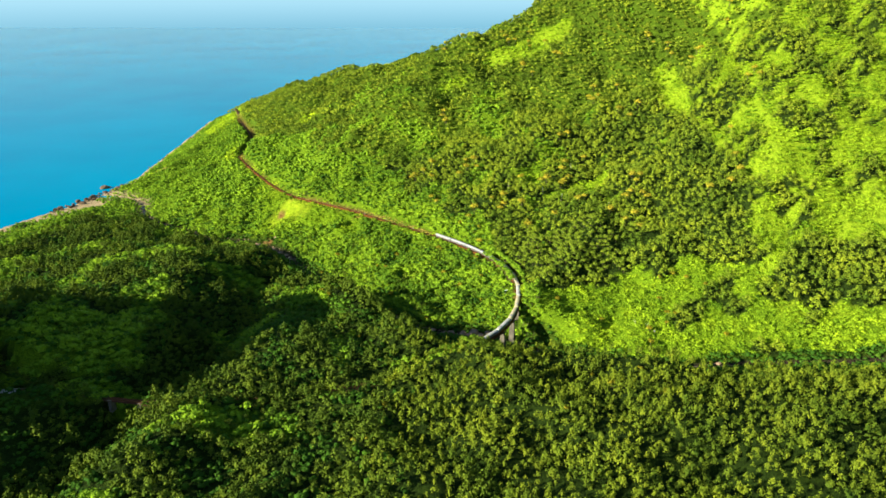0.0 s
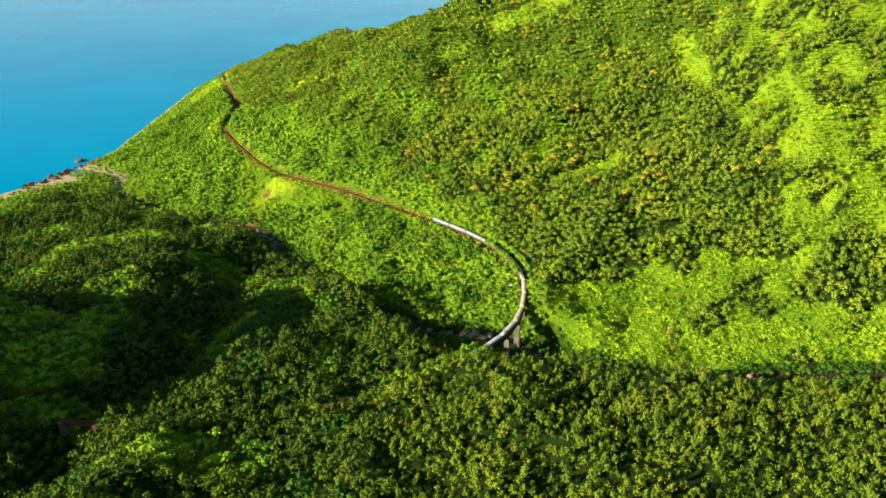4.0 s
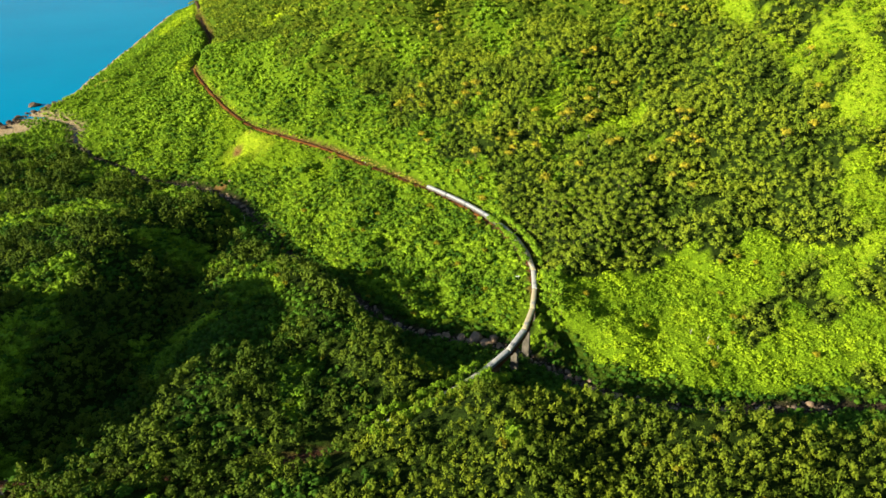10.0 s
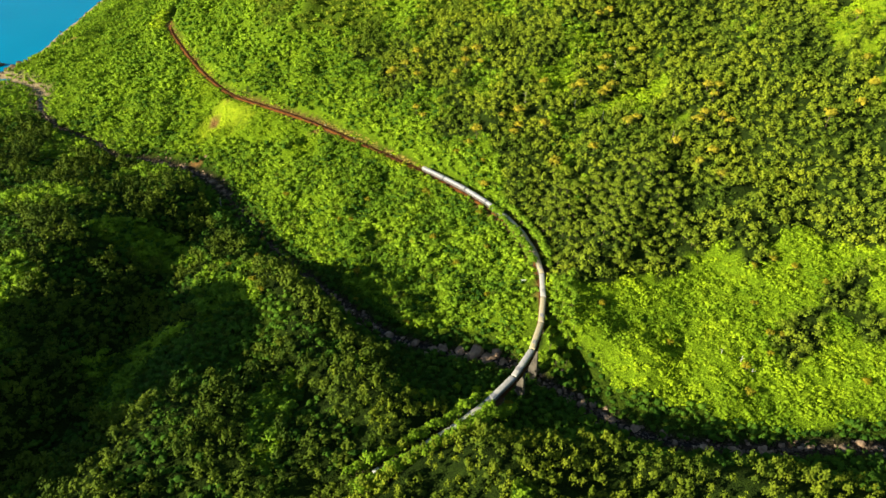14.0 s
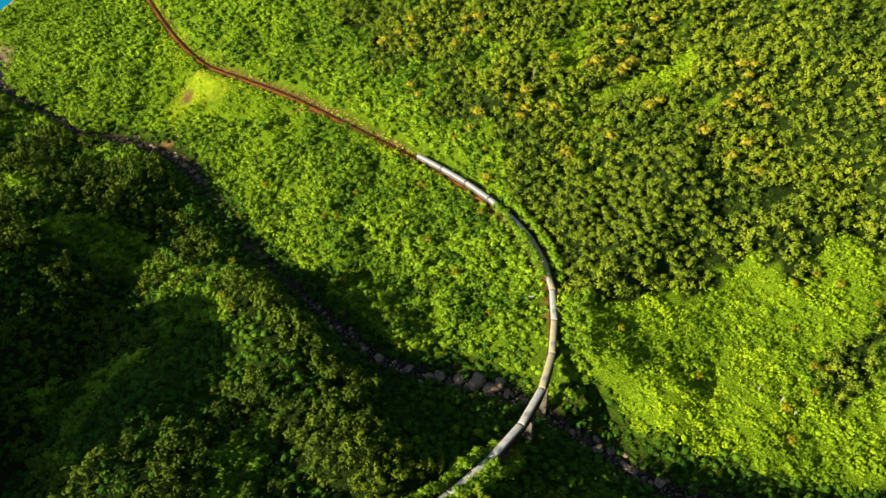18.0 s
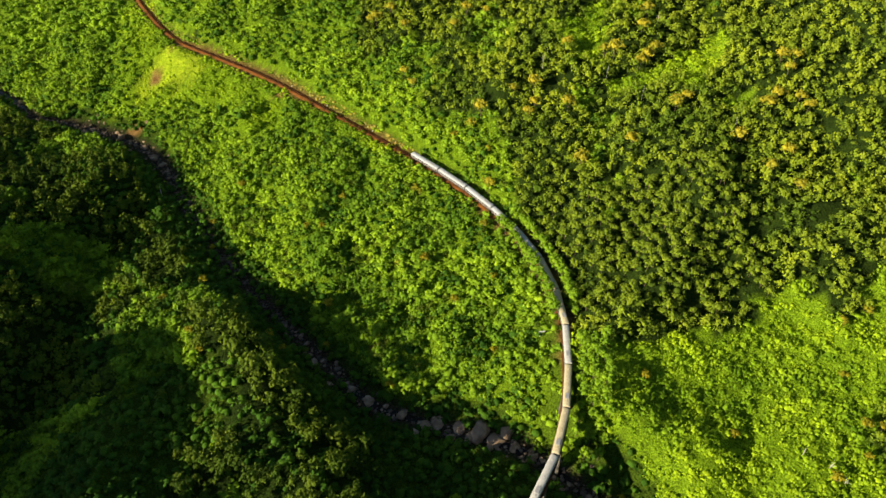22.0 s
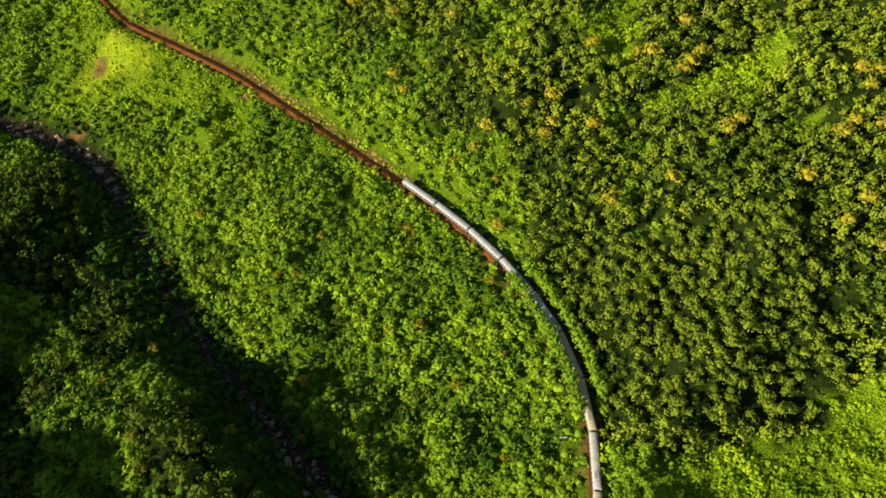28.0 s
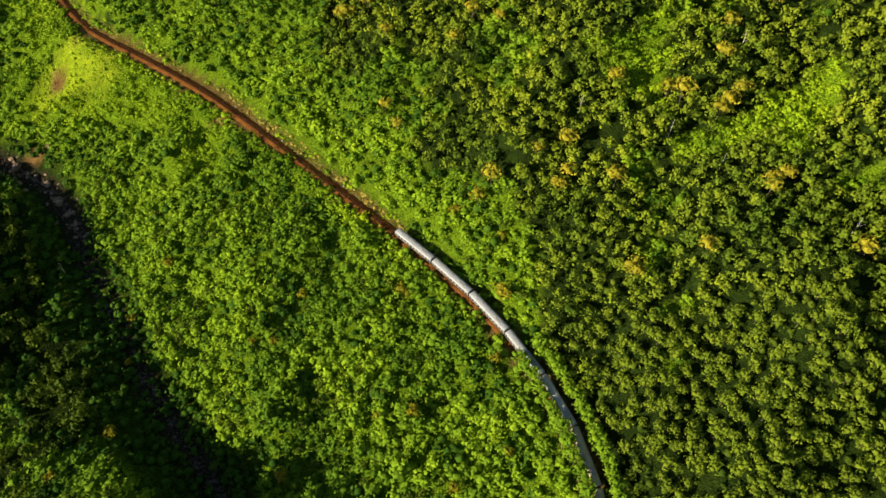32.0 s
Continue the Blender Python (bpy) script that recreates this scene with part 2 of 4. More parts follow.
SPURS = [  # x, y, length, width, heading, height: shoulders and hollows of the south bank and the hill, some raised to cast shade
    (-78, 512, 52, 24, 124, 23), (-38, 444, 46, 24, 124, 10), (-20, 418, 40, 22, 140, 6), (-225, 545, 70, 36, 140, 6), (-285, 430, 75, 42, 110, 26), (-230, 300, 90, 50, 90, 16), (20, 375, 50, 26, 160, 5), (-138, 318, 55, 17, 78, 11),
    (120, 330, 90, 40, 170, 8), (125, 372, 62, 17, 172, 9), (60, 392, 42, 15, 15, 7), (98, 380, 45, 15, 165, 9), (-275, 985, 60, 28, 120, 7), (-163, 757, 24, 13, 140, 6), (80, 470, 28, 14, 150, 11), (-178, 640, 40, 22, 128, 9), (-95, 395, 30, 30, 0, 8),
    (60, 700, 60, 45, 45, 10), (-230, 1180, 120, 80, 60, 26), (-310, 1350, 90, 60, 60, 38), (-240, 1215, 40, 60, 90, 12), (80, 1190, 120, 80, 0, -18), (-125, 440, 46, 20, 60, 3), (60, 1120, 140, 90, 20, -26), (200, 720, 90, 40, 50, -12), (330, 660, 110, 45, 60, 10), (-60, 900, 120, 60, 50, 10)]


def land(x, y):
    """Height of the ground."""
    x, y = np.asarray(x, float), np.asarray(y, float)
    dr, zr, side = along(RIVER, x, y)
    dl, _, up = along(LEVEL, x, y)
    level = np.maximum(RAIL_Z - 0.6, zr + 5)
    share = np.clip(dr - 5, 0, None) / (np.clip(dr - 5, 0, None) + dl + 1e-6)
    between = zr + (level - zr) * share ** 0.92
    east = smooth(-20, 190, x)
    grade = 0.53 - 0.22 * east
    above = level + dl * grade + east * dl * dl * 0.00046
    crest = np.exp(-(np.clip(y - 1110, 0, None) / 260) ** 2)
    above = level + (above - level) * np.where(y > 1110, crest, 1.0)
    north = np.where(up > 0, above, between)
    south = zr + 3 * smooth(3, 12, dr) + 3.5 * smooth(12, 26, dr) * smooth(0, 40, x) + (22 - 15 * smooth(-260, -420, x)) * smooth(14, 110, dr)
    z = np.where(side > 0, north, south)
    for sx, sy, length, width, turn, high_ in SPURS:
        c, s = math.cos(radians(turn)), math.sin(radians(turn))
        u, v = (x - sx) * c + (y - sy) * s, -(x - sx) * s + (y - sy) * c
        z = z + high_ * np.exp(-(u / length) ** 2 - (v / width) ** 2) * smooth(4, 25, dr)
    z = z + np.where(side < 0, 6.0 * swell(x, y, 62, 91) * smooth(40, 80, dr) * smooth(8, 24, along(RAIL, x, y)[0]) * smooth(-110, -30, x), 0)
    dg, zg, _ = along(GULLY, x, y)
    z = np.where(side < 0, np.minimum(z, zg + np.clip(dg - 2, 0, None) * 0.55), z)
    z = z + (swell(x, y, 44, 7) * 3.6 + swell(x, y, 19, 8) * 1.3) * smooth(8, 30, dr) * smooth(8, 26, dl) * (side > 0) + swell(x, y, 90, 3) * (2.2 + 3.3 * (up > 0) * smooth(30, 90, dl)) * smooth(8, 40, dr) * smooth(8, 30, dl) + swell(x, y, 260, 5) * 6 * smooth(60, 200, dl) * (up > 0)
    pad = 1 - smooth(10, 26, np.hypot(x + 256, y - 361))
    z = z + (40.5 - z) * pad
    # railway bench, and the viaduct's and bridge's gaps in it
    d, _, _ = along(RAIL, x, y)
    gap = np.minimum(np.hypot(x - 52, y - 468) / 44, np.hypot(x + 186, y - 350) / 13)
    gap = np.minimum(gap, np.hypot(x - 40, y - 446) / 30)
    bench = RAIL_Z - 0.75
    hold = (1 - smooth(3.2, 11, d)) * (gap > 1)
    z = z + (bench - z) * hold
    coast = x - np.interp(y, COAST_Y, COAST_X)
    shore = np.where(coast > 0, coast * (0.30 + 0.16 * smooth(900, 1050, y)) + 0.2, coast * 0.15)
    beach = 0.2 + coast * (0.035 + 0.0006 * coast) + 0.7 * np.clip(coast - 66, 0, None)
    shore = np.where(coast > 0, beach + (shore - beach) * smooth(900, 960, y), shore)
    z = np.minimum(z, shore)
    # unseen hump added west of the valley, raised to throw shade across it
    z = z + 148 * np.exp(-((x + 400) / 62) ** 2 - ((y - 324) / 102) ** 4)
    edge = smooth(1500, 1640, y)
    z = z * (1 - edge) + edge * -12
    return z


def spread(lo, hi, steps):
    return np.linspace(lo, hi, steps)


def grid_mesh(name, xs, ys, zfun):
    X, Y = np.meshgrid(xs, ys)
    Z = zfun(X, Y)
    nx, ny = len(xs), len(ys)
    v = np.stack([X.ravel(), Y.ravel(), Z.ravel()], 1)
    i = (np.arange(ny - 1)[:, None] * nx + np.arange(nx - 1)).ravel()
    f = np.stack([i, i + 1, i + nx + 1, i + nx], 1)
    return quads(name, v, f)


def quads(name, v, f):
    me = bpy.data.meshes.new(name)
    me.vertices.add(len(v))
    me.vertices.foreach_set("co", np.ascontiguousarray(v, np.float32).ravel())
    k = f.shape[1]
    me.loops.add(f.size)
    me.loops.foreach_set("vertex_index", np.ascontiguousarray(f, np.int32).ravel())
    me.polygons.add(len(f))
    me.polygons.foreach_set("loop_start", np.arange(0, f.size, k, dtype=np.int32))
    me.update(calc_edges=True)
    return me


def put_field(me, name, values):
    a = me.attributes.new(name, "FLOAT", "POINT")
    a.data.foreach_set("value", np.ascontiguousarray(values, np.float32))


CLEARINGS = [  # x, y, radius along, radius across, heading
    (100, 705, 24, 7, 55), (15, 900, 26, 8, 30), (150, 662, 24, 7, 60), (-190, 1000, 24, 9, 60),
    (-170, 752, 32, 18, 40), (-300, 985, 34, 10, 110), (-405, 1310, 140, 32, 96), (-412, 994, 16, 4, 40), (60, 860, 22, 8, 20)]


def openness(x, y):
    """1 in grassy clearings, 0 under trees."""
    v = np.zeros(np.shape(x))
    for cx, cy, a, b, turn in CLEARINGS:
        c, s = math.cos(radians(turn)), math.sin(radians(turn))
        u, w = (x - cx) * c + (y - cy) * s, -(x - cx) * s + (y - cy) * c
        q = (u / a) ** 2 + (w / b) ** 2 + 0.55 * swell(x, y, 28, 9) + 0.35 * swell(x, y, 11, 10)
        v = np.maximum(v, 1 - smooth(0.55, 1.15, q))
    return v


xs = np.concatenate([spread(-4900, -760, 14), spread(-640, -360, 36)[:-1], spread(-360, 420, 215)[:-1], spread(420, 900, 50), spread(1100, 4900, 14)])
ys = np.concatenate([spread(-4900, -100, 14), spread(60, 220, 14)[:-1], spread(220, 860, 176)[:-1], spread(860, 1560, 90), spread(1600, 4900, 14)])
def inside(pts, x, y, wander=5.0, seed=81):
    """Whether places lie inside an outline with a frayed edge."""
    x, y = x + wander * swell(x, y, 26, seed) + 0.5 * wander * swell(x, y, 9, seed + 1), y + wander * swell(x, y, 24, seed + 2)
    odd = np.zeros(x.shape, bool)
    for (ax, ay), (bx, by) in zip(pts, pts[1:] + pts[:1]):
        cross = (ay > y) != (by > y)
        odd ^= cross & (x < ax + (bx - ax) * (y - ay) / ((by - ay) or 1e-9))
    return odd


OLIVE_PATCH = [(246, 470), (251, 492), (267, 515), (294, 522), (330, 512), (360, 480), (330, 450), (298, 446), (262, 455)]
CREEPER_BANK = [(-34, 492), (-17, 466), (6, 424), (28, 398), (55, 398), (80, 392), (100, 380), (140, 375), (190, 373), (245, 374), (245, 398), (141, 409), (103, 416), (84, 429), (64, 452), (40, 474), (8, 485)]
LIFTED_BANK = [(-275, 375), (-212, 378), (-200, 425), (-222, 470), (-275, 455)]
LIME_STRIP = [(242, 838), (262, 815), (262, 760), (256, 728), (241, 742), (236, 800)]
LIME_GLADES = [[(94, 648), (112, 660), (138, 672), (152, 671), (150, 660), (137, 644), (112, 645)], [(70, 697), (88, 696), (100, 687), (97, 666), (83, 668), (75, 684)], [(149, 626), (153, 635), (162, 636), (166, 627)]]
LIME_BROW = [(48, 940), (60, 962), (100, 985), (146, 1000), (180, 1000), (160, 958), (110, 935), (82, 925)]
BUSH_HOLLOWS = [[(31, 862), (74, 822), (64, 763), (36, 800)], [(-56, 850), (-15, 824), (-2, 782), (-39, 788)], [(92, 742), (124, 728), (132, 700), (100, 706)], [(-30, 700), (0, 715), (12, 680), (-6, 668)]]


def zones(x, y):
    """0 plantation, 1 creeper-covered slope, 2 mixed bush, 3 valley wood, 4 clearing, 5 verge, 6 shady bank in darkened
    creepers, 7 grassy shoulder, -1 bare.
    """
    dr, zr, side = along(RIVER, x, y)
    dl, _, up = along(LEVEL, x, y)
    d, _, _ = along(RAIL, x, y)
    edge = np.interp(x, [40, 62, 87, 108, 135, 168, 204, 240, 300], [520, 512, 500, 507, 518, 528, 528, 505, 520]) + swell(x, y, 40, 21) * 7 + swell(x, y, 13, 22) * 5
    zone = np.full(x.shape, 0)
    zone[(x > 60) & (y < edge) & (side > 0)] = 1
    zone[(x > 300) & (y < 560)] = 1
    zone[(zone == 1) & (x > 165) & (swell(x, y, 85, 47) + 0.5 * swell(x, y, 30, 48) > 0.35)] = 0
    zone[(side > 0) & (up < 0) & (x < 60)] = 2
    above_rail = (up > 0) & (dl < 24 + 40 * smooth(20, -90, x) + 16 * swell(x, y, 90, 23)) & (x < 45) & (y < 1000)
    zone[above_rail] = 2
    zone[(up > 0) & (x < -60) & (swell(x, y, 70, 27) > 0.25) & (y < 1000)] = 2
    zone[(up < 0) & (side > 0) & (dl < 30 + 10 * swell(x, y, 45, 29)) & (x < -85) & (x > -225)] = 1
    zone[(up > 0) & (dl < 6 + 5 * swell(x, y, 40, 28)) & (x < -55) & (x > -235)] = 1
    zone[side < 0] = 3
    zone[(side < 0) & (swell(x, y, 75, 31) > np.where((x < -130) & (y > 560), 0.2, np.where(x > -60, 1.1, 0.45)))] = 2
    bank = 19 + 4 * smooth(0, 50, x) + 3 * swell(x, y, 50, 36) - 8 * smooth(-150, -200, x)
    zone[(side < 0) & (dr < bank) & (x > -330)] = 6
    # darkened creepers along the north bank stand for its strip of shadow
    zone[(side > 0) & (dr < 12 + 7 * smooth(55, 75, x) * smooth(140, 110, x) + 5 * swell(x, y, 40, 37)) & (x > -240)] = 6
    u, v = (x + 112) * -0.56 + (y - 510) * 0.83, (x + 112) * 0.83 + (y - 510) * 0.56
    zone[(side < 0) & ((u / 34) ** 2 + (v / 17) ** 2 + 0.3 * swell(x, y, 18, 38) < 1)] = 2
    # hollow on the spur, its shade deepened by the darkened creepers
    u, v = (x + 106) * 0.56 + (y - 462) * 0.83, (x + 106) * 0.83 - (y - 462) * 0.56
    zone[(side < 0) & ((u / 46) ** 2 + (v / 27) ** 2 + 0.3 * swell(x, y, 22, 39) < 1)] = 6
    zone[inside(CREEPER_BANK, x, y, 3) & (side < 0)] = 6
    # brighter bush leaves lift the colour of this deeply shaded creeper bank
    zone[inside(LIFTED_BANK, x, y, 7) & (side < 0) & (zone != 6)] = 2
    wild = swell(x, y, 75, 33) + 0.6 * swell(x, y, 30, 34)
    brink = np.interp(y, [500, 545, 590, 655, 700, 760, 830, 1000], [246, 254, 266, 261, 254, 262, 290, 330]) + 6 * swell(x, y, 40, 35) + 4 * swell(x, y, 13, 36)
    clumps = swell(x, y, 64, 33) + 0.7 * swell(x, y, 25, 34) + 0.3 * swell(x, y, 10, 32)
    zone[(x > brink) & (up > 0) & (clumps < 0.3 - 0.35 * smooth(640, 760, y))] = 1
    zone[inside(OLIVE_PATCH, x, y)] = 0
    zone[inside(LIME_STRIP, x, y) | inside(LIME_BROW, x, y, 7)] = 1
    zone[(up > 0) & (x > -170) & (x < 245) & (zone == 0) & (clumps > np.where(x < 90, 0.75, 1.15))] = 2
    for glade in LIME_GLADES:
        zone[inside(glade, x, y, 5) & (zone != 5)] = 1
    for hollow_ in BUSH_HOLLOWS:
        zone[inside(hollow_, x, y, 8) & (zone == 0)] = 2
    zone[(openness(x, y) > 0.5) & (wild < 0.75)] = np.where(x > -60, 1, 4)[(openness(x, y) > 0.5) & (wild < 0.75)]
    zone[(x < -330) & (y > 900) & (up < 0) & (openness(x, y) < 0.5)] = 2
    stream = np.interp(x, [-235, -222, -160, -145, -75, -62, 45, 60, 150, 160], [3.0, 8.0, 7.0, 1.0, 1.0, 2.8, 3.4, 3.2, 3.2, 2.5])
    broad = 3.1 + 1.3 * smooth(-190, -150, x) * smooth(-50, -80, x)
    bridged = np.minimum(np.hypot(x - 52, y - 468) / 40, np.hypot(x - 40, y - 446) / 28) < 1
    gone = (d < np.where((side < 0) & (np.hypot(x + 56, y - 368) > 10) & (np.hypot(x + 186, y - 350) > 13) & (x < 4), 0.9, np.where(bridged, 1.0, broad))) | (np.hypot(x + 256, y - 361) < 9.5) | (dr < stream)
    coast = x - np.interp(y, COAST_Y, COAST_X)
    zone[(coast < 100) & (y < 930)] = 2
    gone |= (coast < np.where(y < 930, 17 + 36 * np.exp(-((y - 868) / 16) ** 2), 12)) | (np.hypot((x + 180) / 3.4, (y - 746) / 6) < 1.3)
    zone[(d < np.where(up > 0, 5.5 + 1.8 * np.exp(-((x + 52) / 38) ** 2), 8.5)) & (side > 0) & ((up < 0) | (y > 600))] = 5
    q = np.hypot((x + 171) / 27, (y - 749) / 18) + 0.3 * swell(x, y, 26, 61) + 0.22 * swell(x, y, 8, 62)
    zone[(q < 1.35) & (side > 0) & (up < 0) & (zone != 5)] = 1
    zone[(q < 0.95) & (side > 0) & (up < 0)] = 7
    zone[(np.hypot(x + 248, y - 350) < 24) & (zone != 5)] = 6
    zone[gone] = -1
    return zone


def lumps(x, y, size, seed):
    """Soft heaps a few metres wide, 0 to 1."""
    return 1 - np.abs(swell(x + 2 * swell(x, y, size * 2, seed + 1), y, size, seed)) ** 0.8


def covered(x, y):
    """The ground with the creepers' heaps on it."""
    zone = zones(x.ravel(), y.ravel()).reshape(x.shape)
    heap = np.select([zone == 0, zone == 1, zone == 2, zone == 3, zone == 6, zone == 5], [1.0, 1.1, 1.3, 1.0, 0.9, 0.4], 0.0)
    return land(x, y) + heap * (lumps(x, y, 9, 71) + 0.5 * lumps(x, y, 5, 73) - 0.5)


ground_me = grid_mesh("ground", xs, ys, covered)
co = np.array([v.co[:] for v in ground_me.vertices])
gx, gy, gz = co.T
zn = zones(gx, gy)
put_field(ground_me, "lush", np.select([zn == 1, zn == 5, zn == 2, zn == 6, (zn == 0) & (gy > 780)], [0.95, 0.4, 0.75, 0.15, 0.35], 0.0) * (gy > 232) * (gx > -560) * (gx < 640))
q = np.hypot((gx + 171) / 27, (gy - 749) / 18) + 0.3 * swell(gx, gy, 26, 61) + 0.22 * swell(gx, gy, 8, 62)
shoulder_grass = 1 - smooth(0.6, 1.2, q)
put_field(ground_me, "grass", np.clip(0.5 * ((zn == 1) & ((gy > 790) | (gx > 240)) & (gy > 440)) + np.where(np.hypot((gx + 171) / 27, (gy - 749) / 18) < 1.6, shoulder_grass, 0.7 * openness(gx, gy) * (gx < -60) * (np.hypot(gx + 171, gy - 752) > 40)), 0, 1))
d_rail = along(RAIL, gx, gy)[0]
d_riv, z_riv, _ = along(RIVER, gx, gy)
BARE = [(-180, 746, 3.6, 6.4), (-169, 763, 3.5, 2.2), (22, 604, 2.5, 2.0), (-86, 708, 9.0, 3.5), (-20, 523, 2.6, 3.2), (-189, 712, 6.0, 4.0), (42, 697, 3, 2), (-412, 994, 14, 5), (-484, 1317, 10, 14)]
bare = np.zeros(gx.shape)
for bx, by, ba, bb in BARE:
    bare = np.maximum(bare, 1 - smooth(0.6, 1.3, np.hypot((gx - bx) / ba, (gy - by) / bb)))
put_field(ground_me, "soil", np.maximum(np.maximum(bare, (0.9 - 0.9 * smooth(2.2, 4.4 + 2.2 * smooth(-190, -150, gx) * smooth(-50, -80, gx), d_rail)) * (gz > RAIL_Z - 2.5) * np.where((along(RIVER, gx, gy)[2] < 0) & (gx < 4) & (np.hypot(gx + 56, gy - 368) > 9), 0.15, 1.0)), 0))
put_field(ground_me, "bed", 1 - smooth(3.5, 6, d_riv))
put_field(ground_me, "sand", (1 - smooth(2.0, 4.5, gz)) * smooth(-1e3, -300, -gx))
ground_me.polygons.foreach_set("use_smooth", np.ones(len(ground_me.polygons), bool))
ground = tagged(new("ground", ground_me), "green hillside ground with undergrowth, grass and bare soil", "ground", kind="structure")
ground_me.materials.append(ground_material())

sea_me = grid_mesh("water", spread(-4950, 4950, 40), spread(-4950, 4950, 40), lambda a, b: np.zeros(a.shape))
sea_me.materials.append(sea_material())
tagged(new("water", sea_me), "calm blue-green sea off the headland", "sea", kind="structure")


# ---- trees and bushes ----
ICO = bmesh.new()
bmesh.ops.create_icosphere(ICO, subdivisions=1, radius=1)
ICO_V = np.array([v.co[:] for v in ICO.verts])
ICO_F = np.array([[v.index for v in f.verts] for f in ICO.faces])
ICO.free()


def leaf_sprays(points, normals, size, rs, calm=0.40):
    """One leaf spray for each point, folded along its midrib so that both sides droop: corners (k, 4, 3)."""
    k = len(points)
    nrm = normals + rs.normal(0, calm, (k, 3))
    nrm /= np.linalg.norm(nrm, axis=1)[:, None]
    u = np.cross(nrm, rs.normal(0, 1, (k, 3)))
    u /= np.linalg.norm(u, axis=1)[:, None]
    w = np.cross(nrm, u)
    s = size * rs.uniform(0.6, 1.4, k)[:, None]
    droop = nrm * s * rs.uniform(0.1, 0.45, (k, 1))
    return np.stack([points + u * s * 1.15 - droop * 0.5, points - u * s, points + w * s * 0.7 - droop, points - w * s * 0.7 - droop], 1)


SPRAY_F = np.array([(0, 2, 1), (0, 1, 3)])


def crown_form(rs, radius, height, base, lobes, leaves, size, flat=0.8, cores=3, calm=0.40, full=False):
    """Leaf sprays over a heap of lobes, with a few ragged inner masses. Returns corners and triangles."""
    cs, rr = [], []
    for i in range(lobes):
        a, q = 2.4 * i + rs.uniform(-0.5, 0.5), radius * 0.68 * math.sqrt((i + 0.2) / lobes)
        top = base + (height - base) * (0.26 + 0.48 * (1 - (q / radius) ** 2) * rs.uniform(0.7, 1.2))
        cs.append((q * math.cos(a), q * math.sin(a), top))
        rr.append(radius * rs.uniform(0.32, 0.48) * min(1.15, math.sqrt(8 / lobes)))
    cs, rr = np.array(cs), np.array(rr)
    vs, fs, count = [], [], 0
    for i in range(cores):
        g = cs[i::cores]
        c, r_ = g.mean(0), rr[i::cores].mean() * (1.0 if len(g) == 1 else 1.25)
        turn = np.array(Euler(rs.uniform(0, 6.283, 3)).to_matrix())
        ball = ICO_V @ turn.T * (r_ * 0.8 * rs.uniform(0.75, 1.2, (12, 1))) * np.array([1, 1, flat]) + c
        if full:
            c, r_ = np.array([0, 0, base + (height - base) * 0.45]), radius
            ball = ICO_V @ turn.T * rs.uniform(0.5, 1.0, (12, 1)) * np.array([radius * 0.85, radius * 0.85, (height - base) * 0.45]) + c
        keep = ICO_F[ball[ICO_F].mean(1)[:, 2] > c[2] - r_ * flat * 0.5]
        vs.append(ball)
        fs.append(keep + count)
        count += 12
    pts, nrms = [], []
    while len(pts) < leaves:
        i = rs.randint(lobes)
        d = rs.normal(0, 1, 3)
        d /= np.linalg.norm(d)
        if d[2] < -0.25:
            continue
        p = cs[i] + d * rr[i] * np.array([1, 1, flat]) * rs.uniform(0.88, 1.1)
        if (np.linalg.norm((p - cs) / np.array([1, 1, flat]), axis=1) < rr * 0.84).any():
            continue
        if pts and np.min(np.sum((np.array(pts) - p) ** 2, 1)) < (size * 0.55) ** 2:
            size *= 0.998
            continue
        pts.append(p)
        nrms.append(d * 0.8 + np.array([0, 0, 0.3]))
    sprays = leaf_sprays(np.array(pts), np.array(nrms), size, rs, calm)
    vs.append(sprays.reshape(-1, 3))
    fs.append((count + 4 * np.arange(leaves)[:, None, None] + SPRAY_F[None]).reshape(-1, 3))
    return np.concatenate(vs), np.concatenate(fs)


def scatter(name, spots, forms, mat, label, category, tall=(0.8, 1.2)):
    """Many plants as one mesh: a form, a turn, a size and a tint for each spot."""
    rs = np.random.RandomState(len(spots))
    which = rs.randint(len(forms), size=len(spots))
    vs, fs, tints, count = [], [], [], 0
    for k, (p, f) in enumerate(forms):
        sel = spots[which == k]
        if len(sel) == 0:
            continue
        a = rs.uniform(0, 6.283, len(sel))
        s = sel[:, 3]
        t = rs.uniform(tall[0], tall[1], len(sel))
        c, sn = np.cos(a) * s, np.sin(a) * s
        x = p[None, :, 0] * c[:, None] - p[None, :, 1] * sn[:, None] + sel[:, 0, None]
        y = p[None, :, 0] * sn[:, None] + p[None, :, 1] * c[:, None] + sel[:, 1, None]
        z = p[None, :, 2] * (s * t)[:, None] + sel[:, 2, None]
        vs.append(np.stack([x, y, z], 2).reshape(-1, 3))
        fs.append((f[None] + (count + np.arange(len(sel)) * len(p))[:, None, None]).reshape(-1, 3))
        count += len(sel) * len(p)
        tints.append(np.repeat(np.clip(rs.normal(0.5, 0.24, len(sel)), 0, 1), len(p)))
    me = quads(name, np.concatenate(vs), np.concatenate(fs))
    put_field(me, "tint", np.concatenate(tints))
    me.materials.append(mat)
    return tagged(new(name, me), label, category, kind="stuff")


